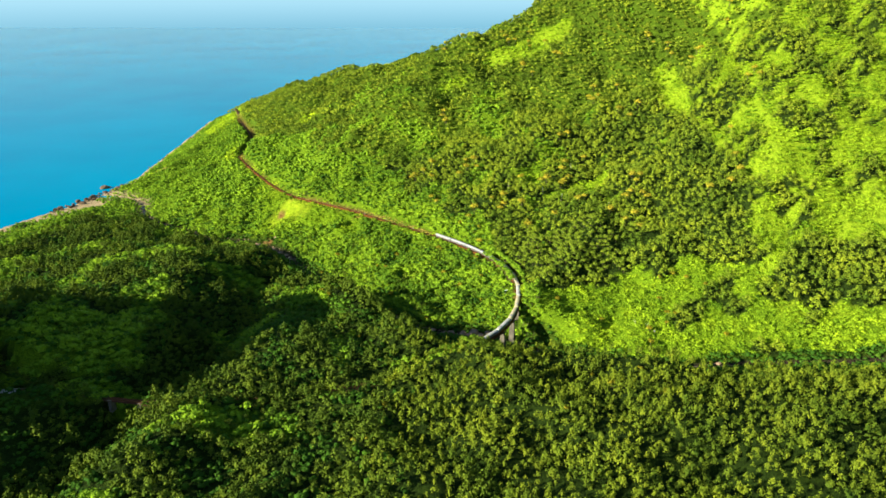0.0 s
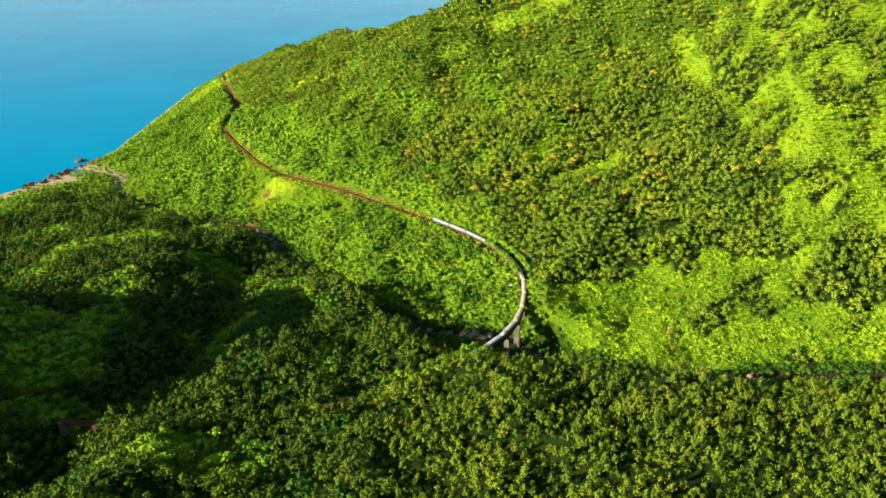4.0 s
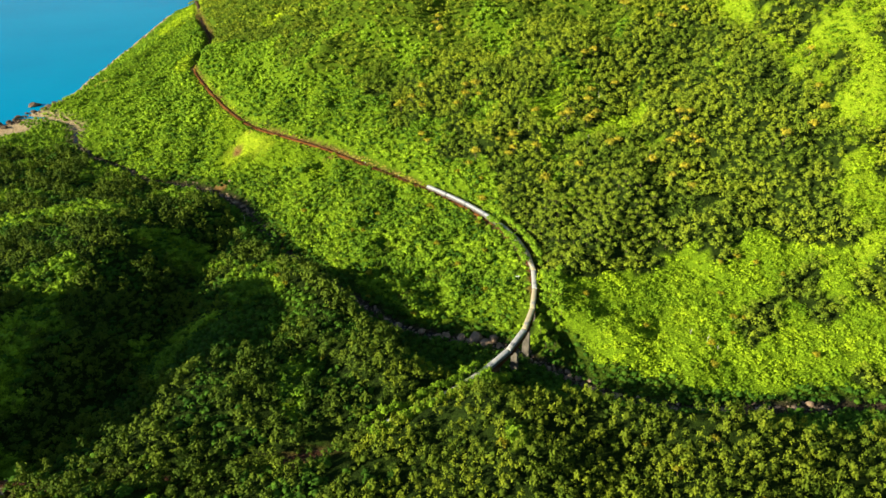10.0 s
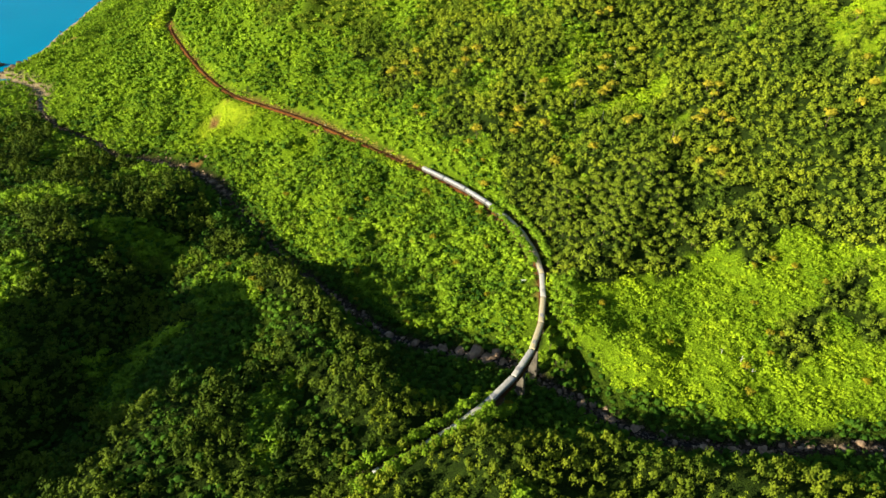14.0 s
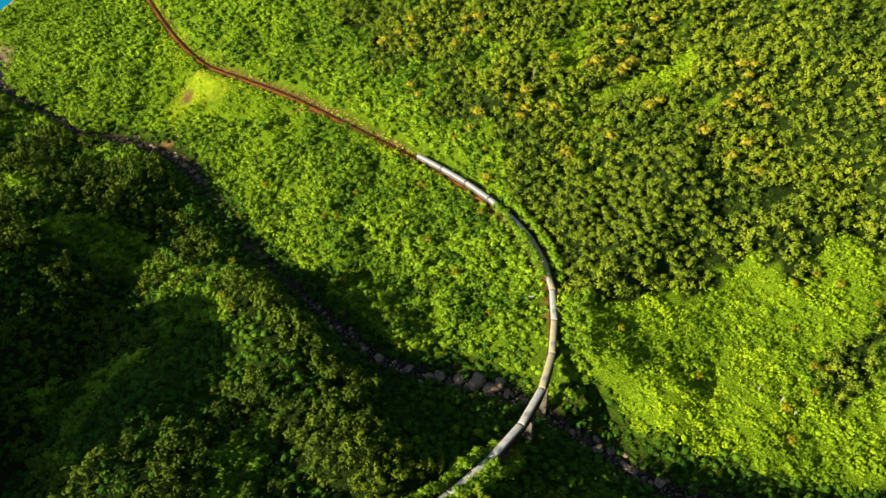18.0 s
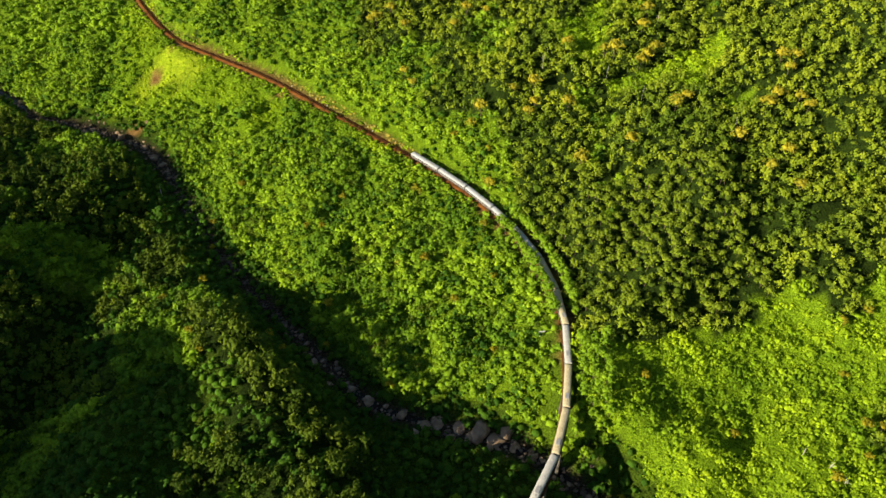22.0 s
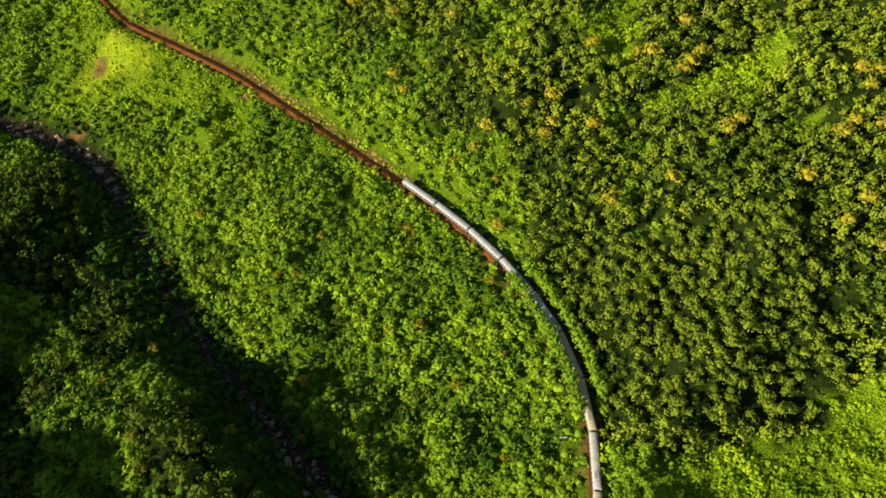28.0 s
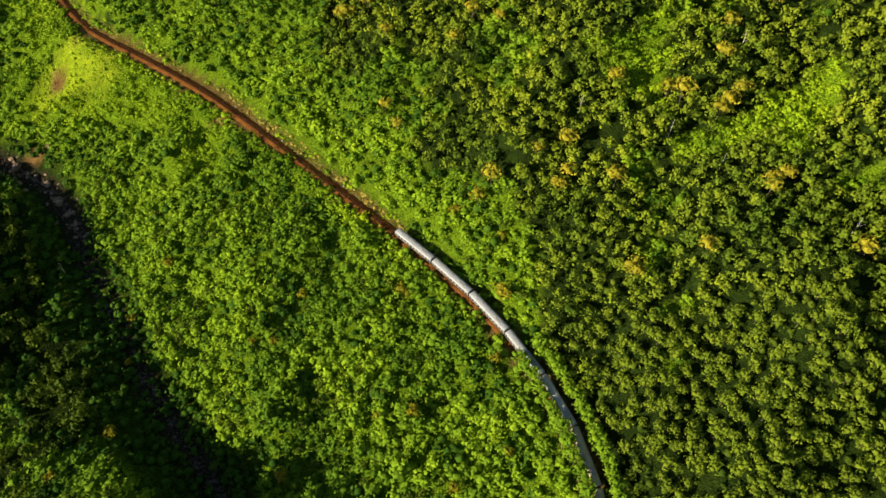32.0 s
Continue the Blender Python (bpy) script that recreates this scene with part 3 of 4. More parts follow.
def planted(x0, x1, y0, y1, step, seed, jitter=0.42):
    """A jittered triangular net of spots over the wedge of land before the flight."""
    rs = np.random.RandomState(seed)
    gx_, gy_ = np.meshgrid(np.arange(x0, x1, step), np.arange(y0, y1, step * 0.87))
    gx_ = gx_ + (np.arange(gx_.shape[0]) % 2)[:, None] * step / 2
    x, y = gx_.ravel() + rs.uniform(-jitter, jitter, gx_.size) * step, gy_.ravel() + rs.uniform(-jitter, jitter, gx_.size) * step
    keep = (np.abs(x) < 32 + 0.645 * y) & ((y < 1170) | (x < -120))
    return x[keep], y[keep], rs


rs = np.random.RandomState(11)
TREE_NEAR = [crown_form(rs, 3.2, 10.8, -1.5, 14, 46, 0.57, 1.15, 2) for _ in range(10)]
TREE_FAR = [crown_form(rs, 3.5, 8.6, -0.5, 7, 18, 0.88, 1.0, 1) for _ in range(6)]
BUSH_NEAR = [crown_form(rs, 3.0, 4.6, 0.2, 7, 31, 0.55, 0.8, 2) for _ in range(10)]
BUSH_FAR = [crown_form(rs, 3.2, 4.4, 0.4, 5, 9, 0.8, 0.8, 1, 0.4, True) for _ in range(5)]
MAT_NEAR = [crown_form(rs, 3.0, 1.9, -0.3, 9, 31, 0.42, 0.45, 1, 0.3) for _ in range(8)]
MAT_FAR = [crown_form(rs, 3.2, 2.8, 0.0, 5, 9, 0.8, 0.7, 1, 0.35, True) for _ in range(4)]
LITTER = [crown_form(rs, 2.9, 1.9, -0.3, 3, 9, 0.58, 0.6, 1) for _ in range(5)]


def spots_of(x, y, rs_, lo, hi, sink=0.3):
    return np.stack([x, y, covered(x, y) - sink, rs_.uniform(lo, hi, len(x))], 1)


NEAR_Y = 800
x, y, r = planted(-560, 620, 238, NEAR_Y, 4.35, 1)
zn = zones(x, y)
gaps = swell(x, y, 17, 53) + 0.7 * swell(x, y, 8, 54)
terraces = np.sin((0.45 * x + 0.89 * y) * 6.283 / 15 + 2.2 * swell(x, y, 60, 59))
gaps += np.where(x > 60, 0.55, 0.25) * np.clip(terraces - 0.2, 0, 1)
grove = (zn == 0) & ((gaps < np.where((x > 50) & (y < 730), 0.6, 0.75)) | (r.uniform(0, 1, len(x)) < 0.2))
plantation_near = spots_of(x[grove], y[grove], r, 0.68, 1.06)
stand = swell(x, y, 48, 51) + 0.6 * swell(x, y, 19, 52)


def olive_side(x_, y_):
    """The near end of the wood, where tall olive-green trees stand apart."""
    return (x_ > -25 + 12 * swell(x_, y_, 30, 67)) & (y_ < 425)


thin = (zn == 3) & ((stand > -0.25) & (r.uniform(0, 1, len(x)) < 0.6) | olive_side(x, y) & (r.uniform(0, 1, len(x)) < 0.72))
wood_near = spots_of(x[thin], y[thin], r, 0.62, 1.1)
wood_near[:, 3] *= np.clip(1.0 + 0.25 * stand[thin], 0.85, 1.3)
edge_row = (wood_near[:, 0] > -120) & (along(RIVER, wood_near[:, 0], wood_near[:, 1])[0] < 48)
edge_row &= ~olive_side(wood_near[:, 0], wood_near[:, 1])
wood_near[edge_row, 3] *= 1.28 + 0.25 * smooth(80, 110, wood_near[edge_row, 0])
shaggy = np.clip(swell(x, y, 60, 57) + 0.5 * swell(x, y, 22, 58), 0, 1) * smooth(18, 70, along(LEVEL, x, y)[0])
odd = ((zn == 2) | (zn == 6) & (r.uniform(0, 1, len(x)) < 0.3)) & (r.uniform(0, 1, len(x)) < 0.10 + 0.5 * shaggy)
stray_trees = spots_of(x[odd], y[odd], r, 0.5, 0.8)
x, y, r = planted(-560, 620, 238, NEAR_Y, 4.3, 2)
zn = zones(x, y)
clump = swell(x, y, 26, 41) + 0.7 * swell(x, y, 11, 42)
some = (zn == 2) & (clump > np.where(along(RIVER, x, y)[2] > 0, -0.7, -0.35))
bush_near = spots_of(x[some], y[some], r, 0.78, 1.25)
bush_near[:, 3] *= np.clip(1.0 + 0.36 * clump[some], 0.72, 1.6)
low = (zn == 5) & ((x > -20) | (along(LEVEL, x, y)[2] > 0)) | (zn == 2) & (clump < 0.35)
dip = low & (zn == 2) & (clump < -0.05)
low &= ~dip
dry = (zn == 5) & (x > -112) & (x < 8) & (along(LEVEL, x, y)[2] > 0) & (y > 620)
low &= ~dry
low_near = spots_of(x[low], y[low], r, 0.9, 1.5)
stand = swell(x, y, 48, 51) + 0.6 * swell(x, y, 19, 52)
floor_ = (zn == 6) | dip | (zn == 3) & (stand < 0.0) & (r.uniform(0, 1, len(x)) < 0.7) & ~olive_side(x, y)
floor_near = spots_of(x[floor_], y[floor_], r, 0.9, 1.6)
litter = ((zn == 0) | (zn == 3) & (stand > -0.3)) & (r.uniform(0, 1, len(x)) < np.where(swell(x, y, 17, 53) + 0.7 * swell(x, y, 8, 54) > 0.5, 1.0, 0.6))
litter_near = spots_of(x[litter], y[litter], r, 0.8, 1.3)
tuft = (zn == 1) & (clump > np.where((x > 235) | (x > 60) & (y > 600), -0.3, 0.6)) & (r.uniform(0, 1, len(x)) < 0.6)
vine_tall = spots_of(x[tuft], y[tuft], r, 0.55, 1.0)
vx, vy, r = planted(-560, 500, 238, NEAR_Y, 4.4, 12, 0.7)
vz = zones(vx, vy)
hollow = swell(vx, vy, 24, 45) + 0.6 * swell(vx, vy, 10, 46)
# pits in the bright creepers get the shade-dark leaves
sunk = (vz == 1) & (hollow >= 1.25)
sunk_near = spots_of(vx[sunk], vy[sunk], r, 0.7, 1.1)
vz = (vz == 1) & (hollow < 1.25) | (vz == 5) & (vx < -20) & (along(LEVEL, vx, vy)[2] < 0)
vine_near = spots_of(vx[vz], vy[vz], r, 1.05, 1.6)
tx, ty, r = planted(-330, 20, 590, 1000, 2.3, 17)
near_line = along(RAIL, tx, ty)[0] < 10
shoulder = np.hypot(tx + 160, ty - 745) < 44
tx, ty = tx[near_line | shoulder], ty[near_line | shoulder]
tz, t_up = zones(tx, ty), along(LEVEL, tx, ty)[2]
straw = (tz == 5) & (t_up > 0) & (tx > -115) & (swell(tx, ty, 14, 55) > -0.25)
dry_near = spots_of(tx[straw], ty[straw], r, 0.5, 0.85, 0.15)
lime = (tz == 5) & ~straw
verge_near = spots_of(tx[lime], ty[lime], r, 0.55, 0.95, 0.15)
lime = (tz == 7) & (swell(tx, ty, 9, 63) > -0.5)
lawn_near = spots_of(tx[lime], ty[lime], r, 0.3, 0.7, 0.25)
sel = (zn == 4)
grass_near = np.concatenate([spots_of(x[sel], y[sel], r, 0.5, 0.9), lawn_near])
x, y, r = planted(-620, 820, NEAR_Y, 1480, 5.9, 3, 0.6)
zn = zones(x, y)
plantation_far = spots_of(x[zn == 0], y[zn == 0], r, 0.8, 1.2)
vine_far = spots_of(x[zn == 1], y[zn == 1], r, 0.85, 1.35)
verge_far = spots_of(x[zn == 5], y[zn == 5], r, 0.5, 0.9)
sel = (zn == 2) | (zn == 3) | (zn == 6)
bush_far = spots_of(x[sel], y[sel], r, 0.8, 1.3)
bush_far[bush_far[:, 0] < -330, 3] *= 0.62
fx, fy, r = planted(-520, -150, NEAR_Y, 1180, 9.0, 23, 0.7)
fz = zones(fx, fy)
fill = (fz == 2) | (fz == 6) | (fz == 1)
bush_far = np.concatenate([bush_far, spots_of(fx[fill], fy[fill], r, 0.6, 1.05)])
grass_far = spots_of(x[zn == 4], y[zn == 4], r, 0.9, 1.3)

# trees that stand out singly: a stand above the viaduct, golden and dry crowns, and the rows beside the cutting
pick = (plantation_near[:, 0] > 62) & (plantation_near[:, 0] < 150) & (plantation_near[:, 1] > 515) & (plantation_near[:, 1] < 590)
single_trees = plantation_near[pick] * np.array([1, 1, 1, 0.77])
plantation_near = plantation_near[~pick]
GOLDEN = [(25, 641), (30, 645), (54, 639), (58, 643), (47, 651), (58, 654), (74, 637), (118, 663), (122, 667), (114, 660), (127, 630), (132, 632), (125, 626), (167, 619), (172, 622), (180, 635), (184, 640), (177, 640), (149, 601), (101, 607), (158, 581), (182, 620), (186, 616), (168, 589), (-30, 735), (-34, 740), (35, 711), (118, 682), (168, 569), (199, 531), (230, 588), (270, 660)]
g = np.random.RandomState(8)
gold_xy = np.array(GOLDEN + [(cx + g.normal(0, 9), cy + g.normal(0, 9)) for cx, cy in [(g.uniform(-20, 330), g.uniform(590, 1000)) for _ in range(24)] for _ in range(3)])
gold_zone = zones(gold_xy[:, 0], gold_xy[:, 1])
gold_xy = gold_xy[(gold_zone == 0) | (gold_zone == 2) & (gold_xy[:, 0] < 60) | (gold_zone == 1) & (gold_xy[:, 1] > 600)]
golden_trees = spots_of(gold_xy[:, 0], gold_xy[:, 1], g, 0.95, 1.4)
golden_trees[:, 2] += 1.2
ru = np.array([(g.uniform(-120, 40), g.uniform(500, 640)) for _ in range(26)] + [(g.uniform(70, 260), g.uniform(430, 520)) for _ in range(14)] + [(g.uniform(-120, 120), g.uniform(300, 440)) for _ in range(12)])
ru = ru[zones(ru[:, 0], ru[:, 1]) >= 0]
rusty_trees = spots_of(ru[:, 0], ru[:, 1], g, 0.6, 0.95)

ox = np.concatenate([np.arange(-250, -198, 1.7), np.arange(-174, -68, 1.7), np.arange(-45, 2, 1.7)])
rail_y = np.interp(ox, [-255, -220, -185, -110, -50, -20, 4], [376, 362, 350, 353, 368, 384, 402])
over = np.random.RandomState(19)
overgrown = spots_of(ox, rail_y + over.normal(0, 0.9, len(ox)), over, 0.7, 1.1)
ox = np.concatenate([np.arange(-246, -202, 3.4), np.arange(-170, -70, 3.4), np.arange(-42, -2, 3.4)])
rail_y = np.interp(ox, [-255, -220, -185, -110, -50, -20, 4], [376, 362, 350, 353, 368, 384, 402])
ox, rail_y = np.tile(ox, 2), np.concatenate([rail_y - 2.2, rail_y + 1.4])
canopy = spots_of(ox + over.normal(0, 1.0, len(ox)), rail_y + over.normal(0, 1.0, len(ox)), over, 0.65, 0.95)
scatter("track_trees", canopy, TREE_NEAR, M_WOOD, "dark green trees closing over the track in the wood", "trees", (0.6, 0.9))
scatter("track_creepers", overgrown, LITTER, M_SHADETONE, "green creepers grown over the track in the wood", "creepers", (0.7, 1.1))
ax_, ay_ = np.meshgrid(np.arange(-340, 345, 14.5), np.arange(-60, 520, 13.0))
out = np.random.RandomState(29)
ax_, ay_ = ax_.ravel() + out.uniform(-4, 4, ax_.size), ay_.ravel() + out.uniform(-4, 4, ax_.size)
outside = ((ay_ < 238) | (np.abs(ax_) > 32 + 0.645 * ay_)) & (along(RIVER, ax_, ay_)[0] > 8) & (along(RAIL, ax_, ay_)[0] > 6)
outlying = spots_of(ax_[outside], ay_[outside], out, 0.9, 1.35)
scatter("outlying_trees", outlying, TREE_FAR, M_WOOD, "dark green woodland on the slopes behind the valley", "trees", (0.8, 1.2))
scatter("plantation_trees", plantation_near, TREE_NEAR, M_PLANT, "dense olive-green plantation trees on the hillside", "trees", (0.8, 1.18))
olive = olive_side(wood_near[:, 0], wood_near[:, 1])
wood_near[olive, 3] *= 0.72
scatter("olive_wood", wood_near[olive], TREE_NEAR, M_OLIVE, "tall olive-green trees with dark gaps between them", "trees", (1.1, 1.8))
scatter("valley_trees", wood_near[~olive], TREE_NEAR, M_WOOD, "dark green woodland on the valley side, part of its shade in the colour", "trees", (0.8, 1.4))
scatter("hillside_creepers", low_near, LITTER, M_BUSH, "low green creepers and scrub between the bushes", "scrub", (0.6, 1.4))
# dark valley leaves here make the gaps between crowns look shaded
scatter("undergrowth", litter_near, LITTER, M_WOOD, "undergrowth between the tree crowns, dark green to keep gaps shaded", "undergrowth", (0.7, 1.5))
scatter("valley_creepers", np.concatenate([floor_near, sunk_near]), LITTER, M_SHADETONE, "deep green creepers in the valley hollows, darkened for shade", "creepers", (0.7, 1.4))
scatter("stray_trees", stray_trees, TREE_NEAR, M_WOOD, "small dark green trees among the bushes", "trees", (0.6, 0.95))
scatter("hillside_bushes", bush_near, BUSH_NEAR, M_BUSH, "bright green bushes covering the slope", "bushes", (0.6, 1.05))
scatter("creepers", vine_near, MAT_NEAR, M_VINE, "yellow-green creepers spread over the sunlit slope", "creepers", (0.55, 1.1))
scatter("creeper_bushes", vine_tall, BUSH_NEAR, M_VINE, "yellow-green bushes rising from the creepers", "bushes", (0.7, 1.1))
scatter("clearing_grass", grass_near, LITTER, M_GRASS, "lime-green grass tufts in the hillside clearings", "grass", (0.5, 1.2))
# noise patches of far trees get darker leaves to tone down sunlit crowns
darkened_far = swell(plantation_far[:, 0], plantation_far[:, 1], 70, 65) + 0.6 * swell(plantation_far[:, 0], plantation_far[:, 1], 22, 66) > 0.05
scatter("ridge_trees", plantation_far[~darkened_far], TREE_FAR, M_PLANT, "distant plantation trees up to the ridge", "trees", (0.6, 0.95))
scatter("ridge_trees_dark", plantation_far[darkened_far], TREE_FAR, M_OLIVE, "distant ridge trees, leaf colour darkened where sunlit crowns came out bright", "trees", (0.6, 0.95))
scatter("ridge_bushes", bush_far, BUSH_FAR, M_BUSH, "distant green bushes above the coast", "bushes")
scatter("verge_creepers", np.concatenate([verge_near, verge_far]), LITTER, M_VINE, "lime-green creepers on the verge of the track", "creepers", (0.5, 1.2))
scatter("dry_grass", dry_near, LITTER, M_DRY, "dry straw-coloured grass on the bank above the track", "grass", (0.5, 1.0))
scatter("ridge_creepers", vine_far, MAT_FAR, M_VINE, "yellow-green bushes on the upper hillside", "bushes", (0.6, 1.0))
scatter("ridge_grass", grass_far, MAT_FAR, M_GRASS, "lime-green grass on distant clearings", "grass", (0.6, 1.4))


# ---- railway ----
def part(name, bm, mat, parent, label="", at=None):
    """One bmesh (or mesh) as one object under a thing or a part."""
    if isinstance(bm, bmesh.types.BMesh):
        me = bpy.data.meshes.new(name)
        bm.to_mesh(me)
        bm.free()
    else:
        me = bm
    if mat and not me.materials:
        me.materials.append(mat)
    ob = new(name, me)
    ob.parent = parent
    if at is not None:
        ob.matrix_basis = at
    return tagged(ob, label)


def boxes(*items, bevel=0.0):
    """Boxes (centre x, y, z, size x, y, z) in one bmesh."""
    bm = bmesh.new()
    for cx, cy, cz, sx, sy, sz in items:
        bmesh.ops.create_cube(bm, size=1, matrix=Matrix.Translation((cx, cy, cz)) @ Matrix.Diagonal((sx, sy, sz, 1)))
    if bevel:
        bmesh.ops.bevel(bm, geom=bm.edges[:], offset=bevel, segments=1, affect="EDGES")
    return bm


def empty(name, m=Matrix()):
    e = new(name)
    e.empty_display_size = 0.5
    e.matrix_basis = m
    return e


def curve_of(line, step):
    """Evenly spaced points and headings along a rounded line."""
    p = np.array(line, float)
    for _ in range(3):
        q = np.empty((2 * len(p) - 2, 2))
        q[0::2], q[1::2] = p[:-1] * 0.75 + p[1:] * 0.25, p[:-1] * 0.25 + p[1:] * 0.75
        p = np.vstack([p[:1], q, p[-1:]])
    s = np.concatenate([[0], np.cumsum(np.hypot(*np.diff(p, axis=0).T))])
    at = np.arange(0, s[-1], step)
    pts = np.stack([np.interp(at, s, p[:, 0]), np.interp(at, s, p[:, 1])], 1)
    head = np.gradient(pts, axis=0)
    head /= np.linalg.norm(head, axis=1)[:, None]
    return pts, head


def swept(name, pts, head, profile, z0, closed=False):
    """A profile of (offset to the left, height) drawn along the line."""
    left = np.stack([-head[:, 1], head[:, 0]], 1)
    if closed:
        profile = profile + profile[:1]
    v = np.concatenate([np.column_stack([pts + left * o, np.full(len(pts), z0 + h)]) for o, h in profile])
    n_ = len(pts)
    a = np.arange(n_ - 1)
    f = [np.stack([i * n_ + a, (i + 1) * n_ + a, (i + 1) * n_ + a + 1, i * n_ + a + 1], 1) for i in range(len(profile) - 1)]
    return quads(name, v, np.concatenate(f))


TRACK, HEAD = curve_of(RAIL, 1.0)


def mark(x_, y_):
    """Metres along the track of the point nearest to a place."""
    return int(np.argmin(np.hypot(TRACK[:, 0] - x_, TRACK[:, 1] - y_)))


def on_track(s):
    i = int(np.clip(s, 0, len(TRACK) - 2))
    return TRACK[i] + (TRACK[i + 1] - TRACK[i]) * (s - i)


V0, V1 = mark(60, 521), mark(31, 428)  # viaduct
B0, B1 = mark(-177, 350), mark(-195, 351)  # small bridge
BED = [(2.7, -1.1), (1.7, -0.24), (-1.7, -0.24), (-2.7, -1.1)]
FAR_END = mark(-291, 1000)
for a_, b_, bed_mat, bed_label in ((mark(-400, 1390), FAR_END + 1, M_SHADEBED, "ballast bed in the far cutting, colour darkened for tree shade"), (FAR_END, V0 + 1, M_BALLAST, "red-brown ballast bed of the single railway track"),
                                   (V1, B0 + 1, M_SHADEBED, "ballast bed in the wood, colour darkened for tree shade"), (B1, len(TRACK) - 1, M_SHADEBED, "ballast bed in the wood, colour darkened for tree shade")):
    bed_me = swept("trackbed", TRACK[a_:b_], HEAD[a_:b_], BED, RAIL_Z)
    bed_me.materials.append(bed_mat)
    tagged(new("trackbed", bed_me), bed_label, "trackbed", kind="structure")
track = tagged(empty("railway_track"), "narrow single railway track with rusty rails on sleepers", "railway track")
first = mark(-400, 1390)
for side_ in (-1, 1):
    prof = [(side_ * 0.5 - 0.05, 0.0), (side_ * 0.5 + 0.05, 0.0), (side_ * 0.5 + 0.05, -0.14), (side_ * 0.5 - 0.05, -0.14)]
    part("rail", swept("rail", TRACK[first:], HEAD[first:], prof, RAIL_Z, True), M_RUSTED, track, "rust-brown steel rail")


def box_rows(name, centres, heads, size):
    """Boxes turned along headings, joined in one mesh. size: across, along, high."""
    hx, hy, hz = [v * 0.5 for v in size]
    left = np.stack([-heads[:, 1], heads[:, 0]], 1)
    cor = []
    for dz in (-hz, hz):
        for a, b in ((-1, -1), (1, -1), (1, 1), (-1, 1)):
            p = centres[:, :2] + left * hx * a + heads * hy * b
            cor.append(np.column_stack([p, centres[:, 2] + dz]))
    v = np.stack(cor, 1)
    f = np.array([(4, 5, 6, 7), (0, 1, 5, 4), (1, 2, 6, 5), (2, 3, 7, 6), (3, 0, 4, 7)])
    return quads(name, v.reshape(-1, 3), (np.arange(len(v))[:, None, None] * 8 + f[None]).reshape(-1, 4))


si = np.arange(mark(-300, 1000), len(TRACK) - 2, 0.7)
pts_s = np.array([on_track(s) for s in si])
hd_s = HEAD[si.astype(int)]
part("sleeper", box_rows("sleeper", np.column_stack([pts_s, np.full(len(pts_s), RAIL_Z - 0.2)]), hd_s, (1.9, 0.24, 0.16)), M_SLEEPER, track, "weathered brown sleepers")["kind"] = "stuff"

# viaduct: steel girder spans on tall piers
viaduct = tagged(empty("viaduct", pose(52, 475, 20)), "curved railway viaduct with steel girders on tall grey piers", "viaduct")
HOME = viaduct.matrix_basis.inverted()
part("deck", swept("deck", TRACK[V0:V1 + 1], HEAD[V0:V1 + 1], [(1.8, -0.3), (1.8, -0.52), (-1.8, -0.52), (-1.8, -0.3)], RAIL_Z, True), M_SLEEPER, viaduct, "brown timber deck", HOME)
marks = np.linspace(V0, V1, 6)
for k in range(5):
    a, b = on_track(marks[k] + 0.5), on_track(marks[k + 1] - 0.5)
    mid, span = (a + b) / 2, math.hypot(*(b - a))
    turn = math.degrees(math.atan2(*(b - a)[::-1]))
    for off in (-1.0, 1.0):
        g = boxes((0, off, -1.35, span, 0.06, 1.6), (0, off, -0.56, span, 0.45, 0.05), (0, off, -2.17, span, 0.45, 0.05),
                  *[(x_, off, -1.35, 0.08, 0.3, 1.55) for x_ in np.linspace(-span / 2 + 0.3, span / 2 - 0.3, 9)])
        part("girder", g, M_RUSTED, viaduct, "dark riveted steel girder", HOME @ pose(mid[0], mid[1], RAIL_Z, 0, 0, turn))
for k in range(6):
    p, h = on_track(marks[k]), HEAD[int(marks[k])]
    turn = math.degrees(math.atan2(h[1], h[0]))
    foot = float(land(p[0], p[1])) - 1.5
    bm = bmesh.new()
    top, tall_ = RAIL_Z - 2.25, RAIL_Z - 2.25 - foot
    wide = 1.0 if 0 < k < 5 else 1.7
    lower = [bm.verts.new((x_ * (wide + tall_ * 0.028), y_ * (1.5 + tall_ * 0.035), -tall_)) for x_, y_ in ((-1, -1), (1, -1), (1, 1), (-1, 1))]
    upper = [bm.verts.new((x_ * wide, y_ * 1.5, -0.5)) for x_, y_ in ((-1, -1), (1, -1), (1, 1), (-1, 1))]
    for i in range(4):
        bm.faces.new((lower[i], lower[(i + 1) % 4], upper[(i + 1) % 4], upper[i]))
    bm.faces.new(upper)
    pier = part("pier" if 0 < k < 5 else "abutment", bm, M_CONC, viaduct, "tall weathered pale concrete pier", HOME @ pose(p[0], p[1], top, 0, 0, turn))
    part("cap", boxes((0, 0, -0.25, wide * 2 + 0.4, 3.5, 0.5), bevel=0.06), M_CONC, pier, "", pose(0, 0, 0))
for s in np.arange(V0, V1, 3.0):
    p, h = on_track(s), HEAD[int(s)]
    for off in (-1.74, 1.74):
        part("post", boxes((0, 0, 0.35, 0.07, 0.07, 1.1)), M_RUSTED, viaduct, "", HOME @ pose(p[0] - h[1] * off, p[1] + h[0] * off, RAIL_Z - 0.3, 0, 0, 0))
